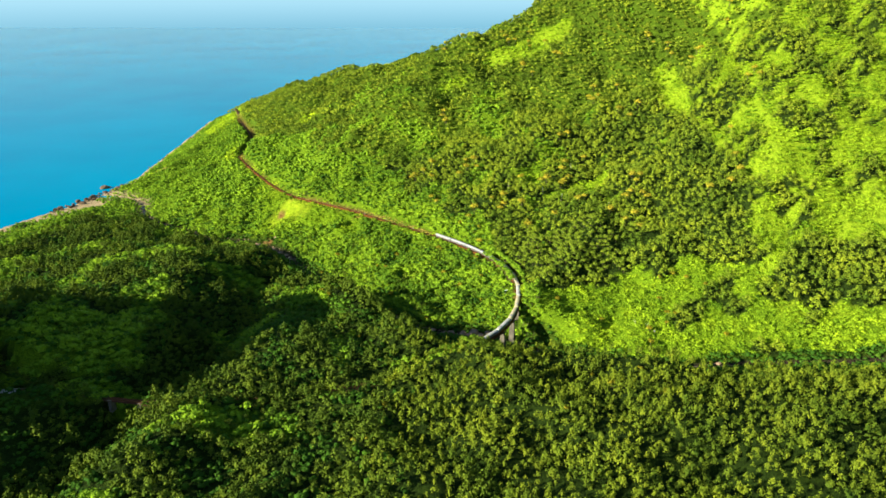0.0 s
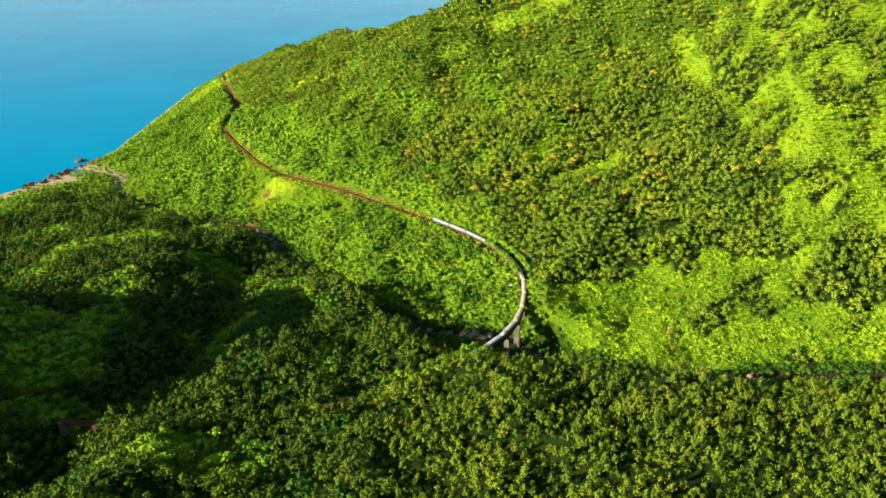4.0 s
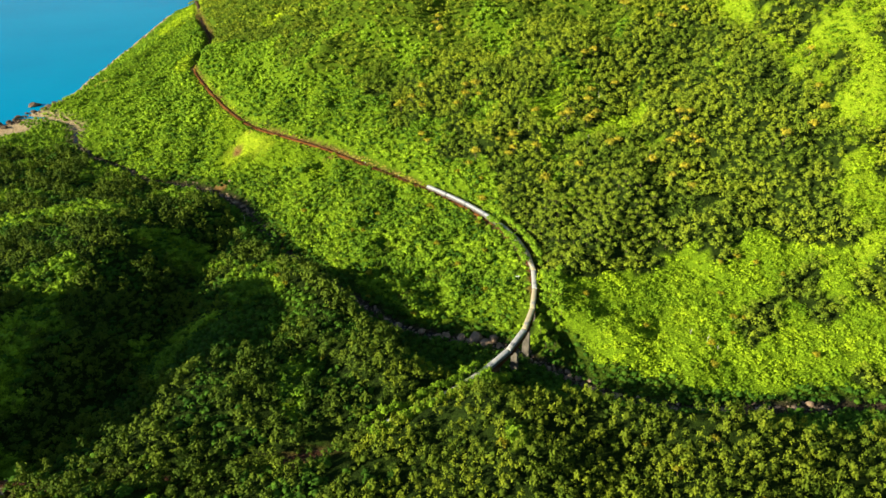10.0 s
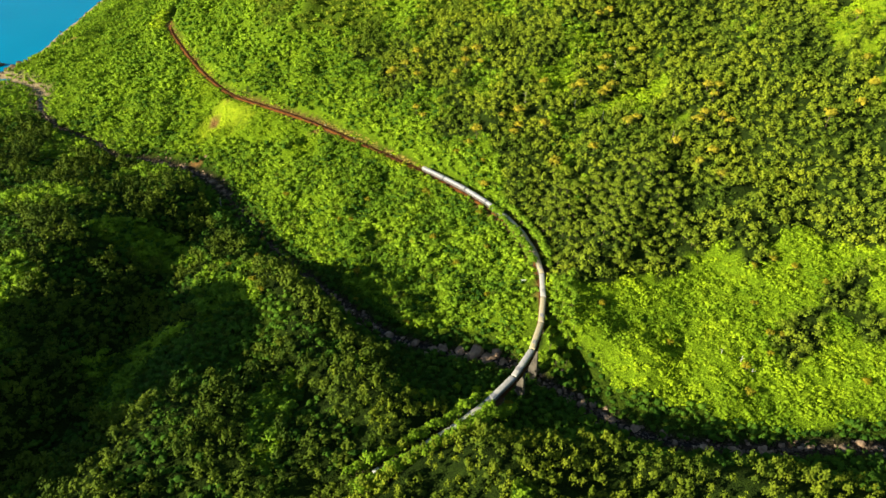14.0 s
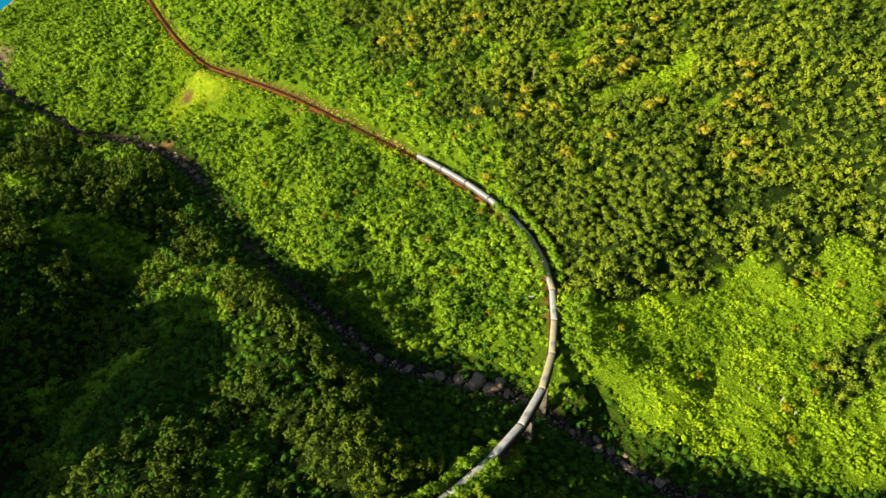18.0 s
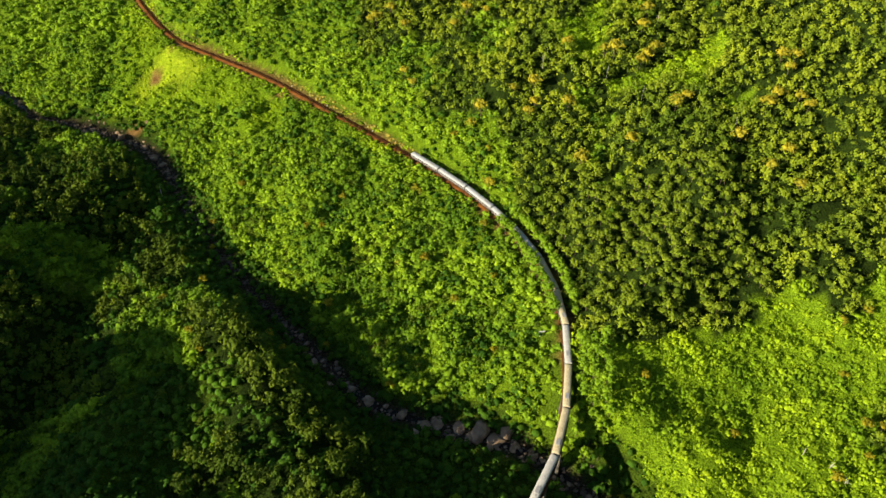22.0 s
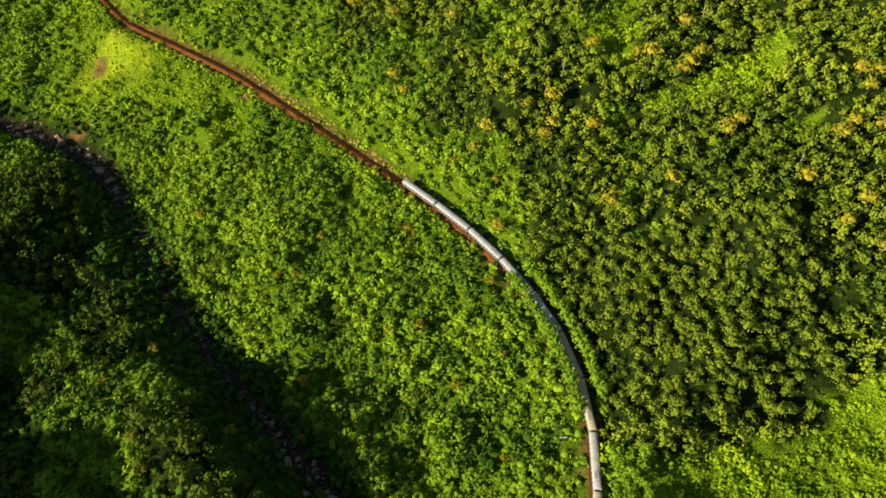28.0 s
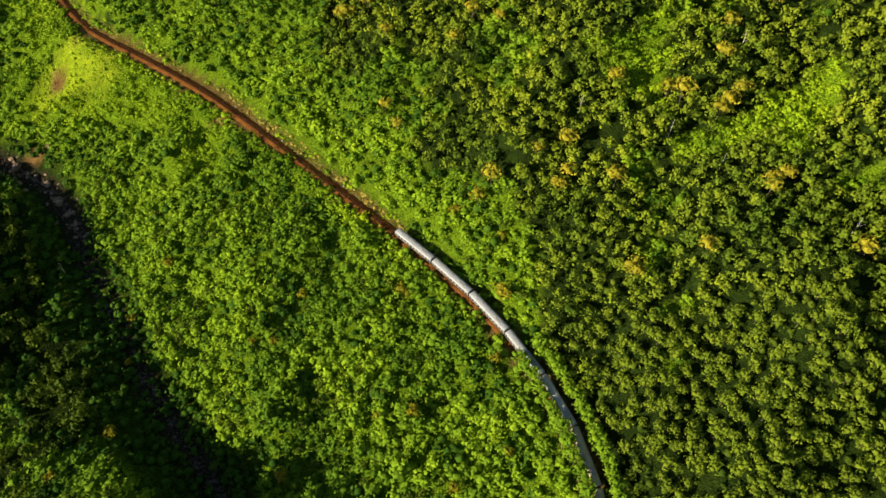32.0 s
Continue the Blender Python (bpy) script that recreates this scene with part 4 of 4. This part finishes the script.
for off in (-1.74, 1.74):
    part("handrail", swept("handrail", TRACK[V0:V1 + 1], HEAD[V0:V1 + 1], [(off - 0.03, 0.62), (off + 0.03, 0.62), (off + 0.03, 0.56), (off - 0.03, 0.56)], RAIL_Z, True), M_RUSTED, viaduct, "", HOME)

# small girder bridge over the side stream
p, q = on_track(B0), on_track(B1)
bridge = tagged(empty("girder_bridge", pose(*((p + q) / 2), RAIL_Z, 0, 0, math.degrees(math.atan2(*(q - p)[::-1])))), "short rust-red girder bridge over a stony gully", "bridge")
span = math.hypot(*(q - p)) + 2
for off in (-1.2, 1.2):
    part("girder", boxes((0, off, -1.0, span, 0.08, 1.4), (0, off, -0.3, span, 0.45, 0.06), (0, off, -1.72, span, 0.45, 0.06)), M_RUSTED, bridge, "rust-red steel girder")
part("deck", boxes((0, 0, -0.27, span, 3.0, 0.1)), M_SLEEPER, bridge)
for end in (-1, 1):
    part("abutment", boxes((end * span / 2, 0, -4.6, 2.0, 4.4, 8.4), bevel=0.1), M_CONC, bridge, "stained concrete abutment")

# ---- train ----
M_GREYROOF = plain("grey_roof_paint", (0.36, 0.37, 0.39), (0.43, 0.44, 0.455), 0.35, 0.55, bump=0.15, distance=0.01)
M_ROOF = plain("roof_paint", (0.46, 0.445, 0.41), (0.54, 0.52, 0.48), 0.35, 0.55, bump=0.15, distance=0.01)
M_CREAM = plain("cream_roof", (0.50, 0.42, 0.25), (0.57, 0.49, 0.31), 0.35, 0.6, bump=0.15, distance=0.01)
M_SIDE = plain("side_paint", (0.27, 0.27, 0.28), (0.36, 0.35, 0.34), 0.5, 0.45)
M_RED = plain("red_paint", (0.26, 0.035, 0.025), (0.34, 0.06, 0.04), 0.6, 0.45)
M_BAND = plain("brown_paint", (0.085, 0.055, 0.04), (0.14, 0.095, 0.07), 0.6, 0.5)
M_DARK = plain("dark_paint", (0.035, 0.04, 0.045), (0.07, 0.07, 0.075), 0.6, 0.6)
M_WHITE = plain("white_paint", (0.68, 0.68, 0.66), (0.8, 0.8, 0.78), 0.6, 0.5)
M_UNDER = plain("underframe_grime", (0.03, 0.025, 0.02), (0.06, 0.05, 0.04), 1.0, 0.9)
M_GLASS, _, _, gb = material("tinted_glass", 0.08)
gb.inputs["Base Color"].default_value = (0.02, 0.025, 0.03, 1)
LENGTH, PITCH = 19.8, 20.6


def roof_shell(length, half, rise, z):
    """A rounded roof closed at its ends."""
    bm = bmesh.new()
    angles = [math.pi * i / 8 for i in range(9)]
    rings = []
    for x_ in (-length / 2, -length / 2 + 0.35, length / 2 - 0.35, length / 2):
        drop = 0.16 if abs(x_) > length / 2 - 0.1 else 0
        rings.append([bm.verts.new((x_, half * math.cos(a), z + rise * math.sin(a) ** 0.8 * (1 - drop))) for a in angles])
    for r0, r1 in zip(rings, rings[1:]):
        for i in range(8):
            bm.faces.new((r0[i], r0[i + 1], r1[i + 1], r1[i]))
    bm.faces.new(rings[0][::-1])
    bm.faces.new(rings[-1])
    for f_ in bm.faces:
        f_.smooth = len(f_.verts) == 4
    return bm


def wheels(x_, parent):
    bogie = part("bogie", boxes((x_, 0.85, 0.62, 3.0, 0.16, 0.4), (x_, -0.85, 0.62, 3.0, 0.16, 0.4), (x_, 0, 0.65, 0.5, 1.7, 0.3)), M_UNDER, parent, "dark steel bogie frame")
    for wx in (-1.05, 1.05):
        bm = bmesh.new()
        for wy in (-0.52, 0.52):
            bmesh.ops.create_cone(bm, cap_ends=True, segments=14, radius1=0.43, radius2=0.43, depth=0.12, matrix=pose(x_ + wx, wy, 0.43, 90))
        bmesh.ops.create_cone(bm, cap_ends=True, segments=8, radius1=0.08, radius2=0.08, depth=1.1, matrix=pose(x_ + wx, 0, 0.43, 90))
        part("wheelset", bm, M_RUSTED, bogie, "worn steel wheelset")


def coach(roof_mat, label):
    """A passenger coach along x, its rails at z = 0."""
    car = tagged(empty("railway_coach"), label, "coach", "coaches of the train")
    part("body", boxes((0, 0, 2.35, LENGTH, 2.8, 1.9), bevel=0.05), M_SIDE, car, "pale grey coach side")
    part("lower_band", boxes((0, 1.415, 1.72, LENGTH - 0.3, 0.03, 0.6), (0, -1.415, 1.72, LENGTH - 0.3, 0.03, 0.6)), M_BAND, car, "dull brown lower band")
    part("underframe", boxes((0, 0, 1.2, LENGTH - 0.4, 2.5, 0.4), (0, 0, 0.85, 5.0, 2.2, 0.4)), M_UNDER, car)
    roof = part("roof", roof_shell(LENGTH, 1.42, 0.62, 3.3), roof_mat, car, "pale rounded metal roof")
    for x_ in np.linspace(-LENGTH / 2 + 2.4, LENGTH / 2 - 2.4, 5):
        part("roof_vent", boxes((x_, 0, 3.93, 0.7, 0.5, 0.16), bevel=0.04), roof_mat, roof)
    part("roof_unit", boxes((LENGTH / 2 - 4.6, 0, 3.95, 2.6, 1.5, 0.22), bevel=0.06), M_SIDE, roof, "low grey roof unit")
    for side_ in (-1, 1):
        for x_ in np.linspace(-7.6, 7.6, 10):
            part("window", boxes((x_, side_ * 1.41, 2.62, 1.05, 0.05, 0.75), bevel=0.02), M_GLASS, car, "dark tinted window")
        for x_ in (-9.1, 9.1):
            part("door", boxes((x_, side_ * 1.41, 2.3, 0.75, 0.05, 1.7), bevel=0.02), M_DARK, car, "dark end door")
    for end in (-1, 1):
        wheels(end * 7.0, car)
        part("gangway", boxes((end * (LENGTH / 2 + 0.2), 0, 2.3, 0.4, 1.1, 2.0), bevel=0.03), M_UNDER, car, "dark gangway bellows")
    return car


def engine():
    """A long-nosed diesel locomotive, its front at +x."""
    loco = tagged(empty("diesel_locomotive"), "diesel locomotive with dark roof, red sides and white nose", "locomotive")
    part("frame", boxes((0, 0, 1.25, 17.5, 2.6, 0.4), bevel=0.04), M_UNDER, loco, "dark frame")
    part("engine_hood", boxes((-1.6, 0, 2.45, 13.0, 2.5, 2.0), bevel=0.12), M_RED, loco, "red engine hood")
    part("hood_roof", roof_shell(13.0, 1.3, 0.45, 3.45), M_DARK, loco, "dark grey hood roof", pose(-1.6, 0, 0))
    for x_ in (-6.0, -3.5, 1.0):
        part("fan", boxes((x_, 0, 3.95, 1.2, 1.2, 0.14), bevel=0.05), M_UNDER, loco)
    part("cab", boxes((6.4, 0, 2.6, 2.6, 2.7, 2.4), bevel=0.1), M_RED, loco, "red driving cab")
    part("cab_roof", roof_shell(2.8, 1.38, 0.4, 3.75), M_WHITE, loco, "white cab roof", pose(6.4, 0, 0))
    part("nose", boxes((8.25, 0, 2.0, 1.0, 2.3, 1.4), bevel=0.14), M_WHITE, loco, "white nose")
    part("windscreen", boxes((7.72, 0.62, 3.15, 0.05, 0.95, 0.7), (7.72, -0.62, 3.15, 0.05, 0.95, 0.7)), M_GLASS, loco, "dark windscreen")
    for y_ in (-0.7, 0.7):
        bm = bmesh.new()
        bmesh.ops.create_cone(bm, cap_ends=True, segments=12, radius1=0.16, radius2=0.14, depth=0.1, matrix=pose(8.78, y_, 2.2, 0, 90))
        part("headlight", bm, M_WHITE, loco, "round headlight")
    for end in (-1, 1):
        wheels(end * 5.4, loco)
        part("buffer_beam", boxes((end * 8.85, 0, 1.1, 0.2, 2.4, 0.7)), M_RED, loco)
    return loco


def placed(s, reach):
    """The pose of a vehicle whose middle is s metres along the track."""
    a, b = on_track(s - reach), on_track(s + reach)
    mid = (a + b) / 2
    return pose(mid[0], mid[1], RAIL_Z, 0, 0, math.degrees(math.atan2(*(b - a)[::-1])))


S_TAIL = mark(-7, 637)
bluish_coach = coach(M_GREYROOF, "passenger coach with a blue-grey roof near the train's tail")
white_coach = coach(M_ROOF, "off-white-roofed passenger coach on the railway curve")
cream_coach = coach(M_CREAM, "cream-roofed passenger coach on the railway curve")
FIRST = {0: bluish_coach, 4: white_coach, 6: cream_coach}
for i in range(14):
    m = placed(S_TAIL + PITCH * (i + 0.5), 7.0)
    if i in FIRST:
        FIRST[i].matrix_basis = m
    else:
        copy_thing(bluish_coach if i < 4 else cream_coach if i in (5, 8, 9) else white_coach, m)
engine().matrix_basis = placed(S_TAIL + PITCH * 14 + 9.2, 5.4)

# ---- boulders, shore and small things ----
def boulder_form(seed, squash, mat):
    r = np.random.RandomState(seed)
    bm = bmesh.new()
    bmesh.ops.create_icosphere(bm, subdivisions=2, radius=1)
    cuts = [(Vector(r.normal(0, 1, 3)).normalized(), r.uniform(0.42, 0.8)) for _ in range(11)]
    for v in bm.verts:
        for n_, d in cuts:
            over = v.co.dot(n_) - d
            if over > 0:
                v.co -= n_ * over * 0.95
        v.co += Vector(r.normal(0, 0.045, 3))
        v.co.z *= squash
    me = bpy.data.meshes.new("boulder")
    bm.to_mesh(me)
    bm.free()
    me.materials.append(mat)
    return me


BOULDERS = [boulder_form(40 + i, 0.55 + 0.05 * i, M_ROCK) for i in range(7)]
SHORE = [boulder_form(60 + i, 0.6 + 0.06 * i, M_SHORE) for i in range(6)]


def boulder(x_, y_, size, r, label, group, name="boulder", category="boulder", sink=0.25, forms=BOULDERS):
    ob = new(name, forms[r.randint(len(forms))])
    ob.matrix_basis = pose(x_, y_, float(land(x_, y_)) + size * (0.45 - sink), r.uniform(-15, 15), r.uniform(-15, 15), r.uniform(0, 360)) @ Matrix.Diagonal(
        (size * r.uniform(0.8, 1.3), size * r.uniform(0.8, 1.2), size, 1))
    return tagged(ob, label, category, group)


r = np.random.RandomState(5)
RIV, RHEAD = curve_of([p[:2] for p in RIVER], 1.0)
a0, a1 = int(np.argmin(np.hypot(RIV[:, 0] + 394, RIV[:, 1] - 886))), int(np.argmin(np.hypot(RIV[:, 0] - 190, RIV[:, 1] - 404)))
for k in range(290):
    i = r.randint(a0, a1)
    while -150 < RIV[i, 0] < -66 or RIV[i, 0] < -245 and r.uniform() < 0.6:
        i = r.randint(a0, a1)
    off = r.normal(0, 2.6)
    wide = abs(RIV[i, 0] + 200) < 40
    off *= 2.0 if wide else 1.0
    boulder(RIV[i, 0] - RHEAD[i, 1] * off, RIV[i, 1] + RHEAD[i, 0] * off, float(np.clip(r.lognormal(0.12, 0.45), 0.6, 2.6)), r, "grey weathered boulder in the stream bed", "boulders in the stream")
for x_, y_, size in ((-8, 489, 2.8), (7, 486, 5.2), (15, 483, 4.4), (23, 480, 5.6), (31, 476, 4.8), (37, 473, 3.6), (12, 478, 2.2), (27, 472, 2.4), (1, 484, 4.2), (19, 477, 3.6), (34, 479, 4.0), (44, 468, 3.4), (-3, 480, 2.6), (-30, 503, 2.8), (-22, 497, 3.4), (72, 441, 2.6), (83, 430, 3.0), (118, 411, 2.8), (160, 407, 2.4), (-178, 697, 3.2), (-170, 686, 3.0), (142, 408, 2.6)):
    boulder(x_, y_, size, r, "large pale grey boulder beside the stream", "boulders in the stream", sink=0.5)
for k in range(130):
    y_ = r.uniform(940, 1450) if k > 100 else r.normal(915, 32)
    x_ = float(np.interp(y_, COAST_Y, COAST_X)) + r.normal(2, 5)
    boulder(x_, y_, float(np.clip(r.lognormal(0.6, 0.45), 1.0, 4.5)), r, "dark brown sea-worn rock on the shore", "rocks on the shore", "shore_rock", "rock", forms=SHORE)
cob = np.column_stack([RIV[a0:a1].repeat(3, 0) + r.normal(0, 2.0, ((a1 - a0) * 3, 2)), r.lognormal(-0.75, 0.45, (a1 - a0) * 3)])
cz = land(cob[:, 0], cob[:, 1])
turned = np.stack([np.array(Euler(r.uniform(0, 6.283, 3)).to_matrix()) for _ in range(12)])
cv = np.einsum("nij,vj->nvi", turned[np.arange(len(cob)) % 12], ICO_V) * cob[:, 2, None, None] * r.uniform(0.7, 1.25, (len(cob), 12, 1)) * np.array([1, 1, 0.7])
cv += np.column_stack([cob[:, :2], cz + 0.1])[:, None, :]
cob_me = quads("stream_cobbles", cv.reshape(-1, 3), (ICO_F[None] + np.arange(len(cob))[:, None, None] * 12).reshape(-1, 3))
cob_me.materials.append(M_COBBLE)
tagged(new("stream_cobbles", cob_me), "grey cobbles strewn along the stream bed", "cobbles", kind="stuff")
M_STREAM, _, _, sb = material("stream_water", 0.2)
sb.inputs["Base Color"].default_value = (0.014, 0.010, 0.006, 1)
sb.inputs["Specular IOR Level"].default_value = 0.12
for k, (p0, p1) in enumerate(((a0, a0 + 60), (a0 + 150, a0 + 190), (a1 - 250, a1 - 205), (a1 - 190, a1 - 150), (a1 - 120, a1 - 70))):
    zs = land(RIV[p0:p1, 0], RIV[p0:p1, 1]) + 0.35
    wide = 1.2 + 0.6 * np.sin(np.linspace(0, 3.14, p1 - p0))
    left_ = np.stack([-RHEAD[p0:p1, 1], RHEAD[p0:p1, 0]], 1) * wide[:, None]
    wv = np.concatenate([np.column_stack([RIV[p0:p1] + left_, zs]), np.column_stack([RIV[p0:p1] - left_, zs])])
    n_ = p1 - p0
    i_ = np.arange(n_ - 1)
    wm = quads("stream_water", wv, np.stack([i_, i_ + n_, i_ + n_ + 1, i_ + 1], 1))
    wm.materials.append(M_STREAM)
    tagged(new("stream_water", wm), "dark still pool between boulders in the stream", "water", kind="structure")

rock_islet = tagged(new("rock_islet", SHORE[1]), "rounded brown rock standing in the sea off the headland", "rock")
rock_islet.matrix_basis = pose(-478, 964, 1.5, 0, 0, 30) @ Matrix.Diagonal((10, 8, 5, 1))


def post_frame(ob, x_, y_, turn):
    ob.matrix_basis = pose(x_, y_, float(land(x_, y_)), 0, 0, turn)
    return ob


sign = post_frame(tagged(empty("trackside_board"), "blank white board on two posts beside the viaduct", "signboard"), 50.3, 514.5, 5)
part("board", boxes((0, 0, 3.2, 2.6, 0.08, 0.6), bevel=0.02), M_WHITE, sign, "white painted board")
for x_ in (-0.7, 0.7):
    part("post", boxes((x_, 0.07, 1.5, 0.1, 0.1, 3.4)), M_WHITE, sign)

for x_, y_ in ((-84, 713), (-60, 690), (-31, 663)):
    p, h = on_track(mark(x_, y_)), HEAD[mark(x_, y_)]
    stone = tagged(empty("marker_post", pose(p[0] - h[1] * 3.0, p[1] + h[0] * 3.0, RAIL_Z - 0.9)), "short white marker post beside the track", "marker post", "marker posts")
    part("shaft", boxes((0, 0, 0.5, 0.3, 0.3, 1.1), bevel=0.04), M_WHITE, stone)
    part("plate", boxes((0, -0.17, 0.95, 0.45, 0.05, 0.4), bevel=0.02), M_WHITE, stone)

hut = post_frame(tagged(empty("trackside_hut"), "low hut with a patched rusty metal roof beside the track", "hut"), -256, 361, 8)
part("wall", boxes((0, 0, 1.5, 15, 5, 3.0), bevel=0.03), M_CONC, hut, "stained plaster wall")
for k in range(8):
    bm = bmesh.new()
    x0, x1 = -8 + k * 2.0, -6 + k * 2.0 + 0.06
    vs = [bm.verts.new(c) for c in ((x0, -3.1, 2.9), (x1, -3.1, 2.9), (x1, 0, 4.2), (x0, 0, 4.2), (x1, 3.1, 2.9), (x0, 3.1, 2.9))]
    bm.faces.new((vs[0], vs[1], vs[2], vs[3]))
    bm.faces.new((vs[3], vs[2], vs[4], vs[5]))
    bmesh.ops.solidify(bm, geom=bm.faces[:], thickness=0.05)
    part("roof_panel", bm, M_RUSTED if k >= 6 else M_ROOF, hut, "rust-red roof sheet" if k >= 6 else "pale metal roof sheet")
part("door", boxes((2.0, -2.53, 1.1, 1.0, 0.08, 2.1)), M_DARK, hut)
part("window", boxes((-3.0, -2.53, 1.7, 1.2, 0.08, 1.0)), M_GLASS, hut)

# ---- single trees ----
def trunk_form(seed, height):
    r_ = np.random.RandomState(seed)
    bm = bmesh.new()
    lines = [[(0, 0, 0), (r_.uniform(-0.2, 0.2), r_.uniform(-0.2, 0.2), height * 0.45), (r_.uniform(-0.4, 0.4), r_.uniform(-0.4, 0.4), height * 0.85)]]
    for _ in range(4):
        a, b = r_.uniform(0, 6.283), r_.uniform(0.35, 0.55) * height
        lines.append([(0, 0, b), (math.cos(a) * 0.8, math.sin(a) * 0.8, b + 0.9), (math.cos(a) * 1.7, math.sin(a) * 1.7, b + 1.9)])
    for k, line in enumerate(lines):
        rings = []
        for j, c in enumerate(line):
            w = (0.17 if k == 0 else 0.08) * (1 - 0.36 * j)
            rings.append([bm.verts.new((c[0] + w * math.cos(t), c[1] + w * math.sin(t), c[2])) for t in (0, 1.257, 2.513, 3.77, 5.027)])
        for r0, r1 in zip(rings, rings[1:]):
            for i in range(5):
                bm.faces.new((r0[i], r0[(i + 1) % 5], r1[(i + 1) % 5], r1[i]))
    me = bpy.data.meshes.new("trunk")
    bm.to_mesh(me)
    bm.free()
    me.materials.append(M_BARK)
    return me


def tree_kinds(forms, mat, height, seed, name, label):
    kinds = []
    for k, form in enumerate(forms):
        root = tagged(empty(name), label, "tree")
        part("trunk", trunk_form(seed + k, height), None, root, "pale slender trunk")
        me = quads("crown", *form)
        put_field(me, "tint", np.full(len(form[0]), 0.25 + 0.5 * k / max(1, len(forms) - 1)))
        part("crown", me, mat, root)
        kinds.append(root)
    return kinds


def plant(kinds, spots, group, seed):
    r_ = np.random.RandomState(seed)
    for i, (x_, y_, z_, s) in enumerate(spots):
        k = kinds[i % len(kinds)]
        k["group"] = group
        m = pose(x_, y_, z_, 0, 0, r_.uniform(0, 360))
        if i < len(kinds):
            k.matrix_basis = m
            k.scale = (s, s, s * r_.uniform(0.85, 1.15))
        else:
            k2 = copy_thing(k, m)
            k2.scale = (s, s, s * r_.uniform(0.85, 1.15))


rs = np.random.RandomState(77)
cut = []
for s in np.arange(mark(41, 583), mark(60, 522), 2.9):
    p, h = on_track(s), HEAD[int(s)]
    for off in (-3.9, 5.2):
        o = off + rs.uniform(-0.4, 0.4)
        cut.append((p[0] - h[1] * o, p[1] + h[0] * o))
for s in np.arange(V1 - 1, mark(-30, 379), 3.0):
    p, h = on_track(s), HEAD[int(s)]
    for off in (-4.0, 3.4, 6.5):
        o = off + rs.uniform(-0.5, 0.5)
        cut.append((p[0] - h[1] * o, p[1] + h[0] * o))
for s in np.arange(V0 + 16, V0 + 66, 3.2):
    p, h = on_track(s), HEAD[int(s)]
    for off in (6.5, 10.5, 15.0):
        o = off + rs.uniform(-1.2, 1.2)
        cut.append((p[0] - h[1] * o, p[1] + h[0] * o))
cut = np.array(cut)
cut = cut[(along(RIVER, cut[:, 0], cut[:, 1])[0] > 9)]
lineside_trees = spots_of(cut[:, 0], cut[:, 1], rs, 0.75, 1.1)
plant(tree_kinds([crown_form(rs, 3.9, 9.5, -0.8, 12, 90, 0.50, 1.0) for _ in range(6)], M_PLANT, 7.0, 300, "plantation_tree", "olive-green plantation tree with a rounded crown"), single_trees, "plantation trees above the viaduct", 1)
plant(tree_kinds([crown_form(rs, 3.6, 8.5, 2.2, 9, 80, 0.48) for _ in range(4)], M_GOLD, 6.0, 320, "golden_tree", "tree covered in golden-yellow blossom among green ones"), golden_trees, "golden trees in the plantation", 2)
plant(tree_kinds([crown_form(rs, 3.2, 7.0, 1.8, 8, 70, 0.46) for _ in range(3)], M_RUST, 5.0, 330, "rusty_tree", "tree with dry ochre-brown foliage on the slope"), rusty_trees, "dry trees on the slopes", 3)
plant(tree_kinds([crown_form(rs, 3.3, 10.0, 2.2, 9, 84, 0.46) for _ in range(4)], M_BUSH, 7.5, 340, "lineside_tree", "leafy green tree leaning over the railway cutting"), lineside_trees, "trees beside the railway", 4)
LIME = np.array([(-3, 436), (13, 447), (22, 444), (29, 437), (36, 430), (-74, 461), (-30, 452), (-62, 440)], float)
lime_spots = spots_of(LIME[:, 0], LIME[:, 1], rs, 0.7, 1.05)
plant(tree_kinds([crown_form(rs, 3.0, 6.5, 0.6, 8, 80, 0.46) for _ in range(3)], M_VINE, 4.5, 350, "lime_green_tree", "small lime-green broadleaf tree near the stream"), lime_spots, "lime-green trees near the stream", 5)
M_BLEACHED = plain("bleached_wood", (0.42, 0.38, 0.32), (0.58, 0.54, 0.47), 1.0, 0.9, bump=0.3)
BARE_TREES = np.array([(146, 452), (150, 447), (139, 458), (112, 640), (128, 690), (96, 655), (64, 668), (150, 610), (-150, 640)], float)
for i, (x_, y_) in enumerate(BARE_TREES):
    dead = tagged(empty("bare_tree", pose(x_, y_, float(covered(np.array([x_]), np.array([y_]))[0]), 0, 0, 40 * i)), "bleached leafless tree standing among green foliage", "tree", "bare trees")
    wood = trunk_form(400 + i, 5.5 if y_ < 500 else 10.5)
    wood.materials.clear()
    part("trunk", wood, M_BLEACHED, dead, "bleached grey-white trunk and limbs")
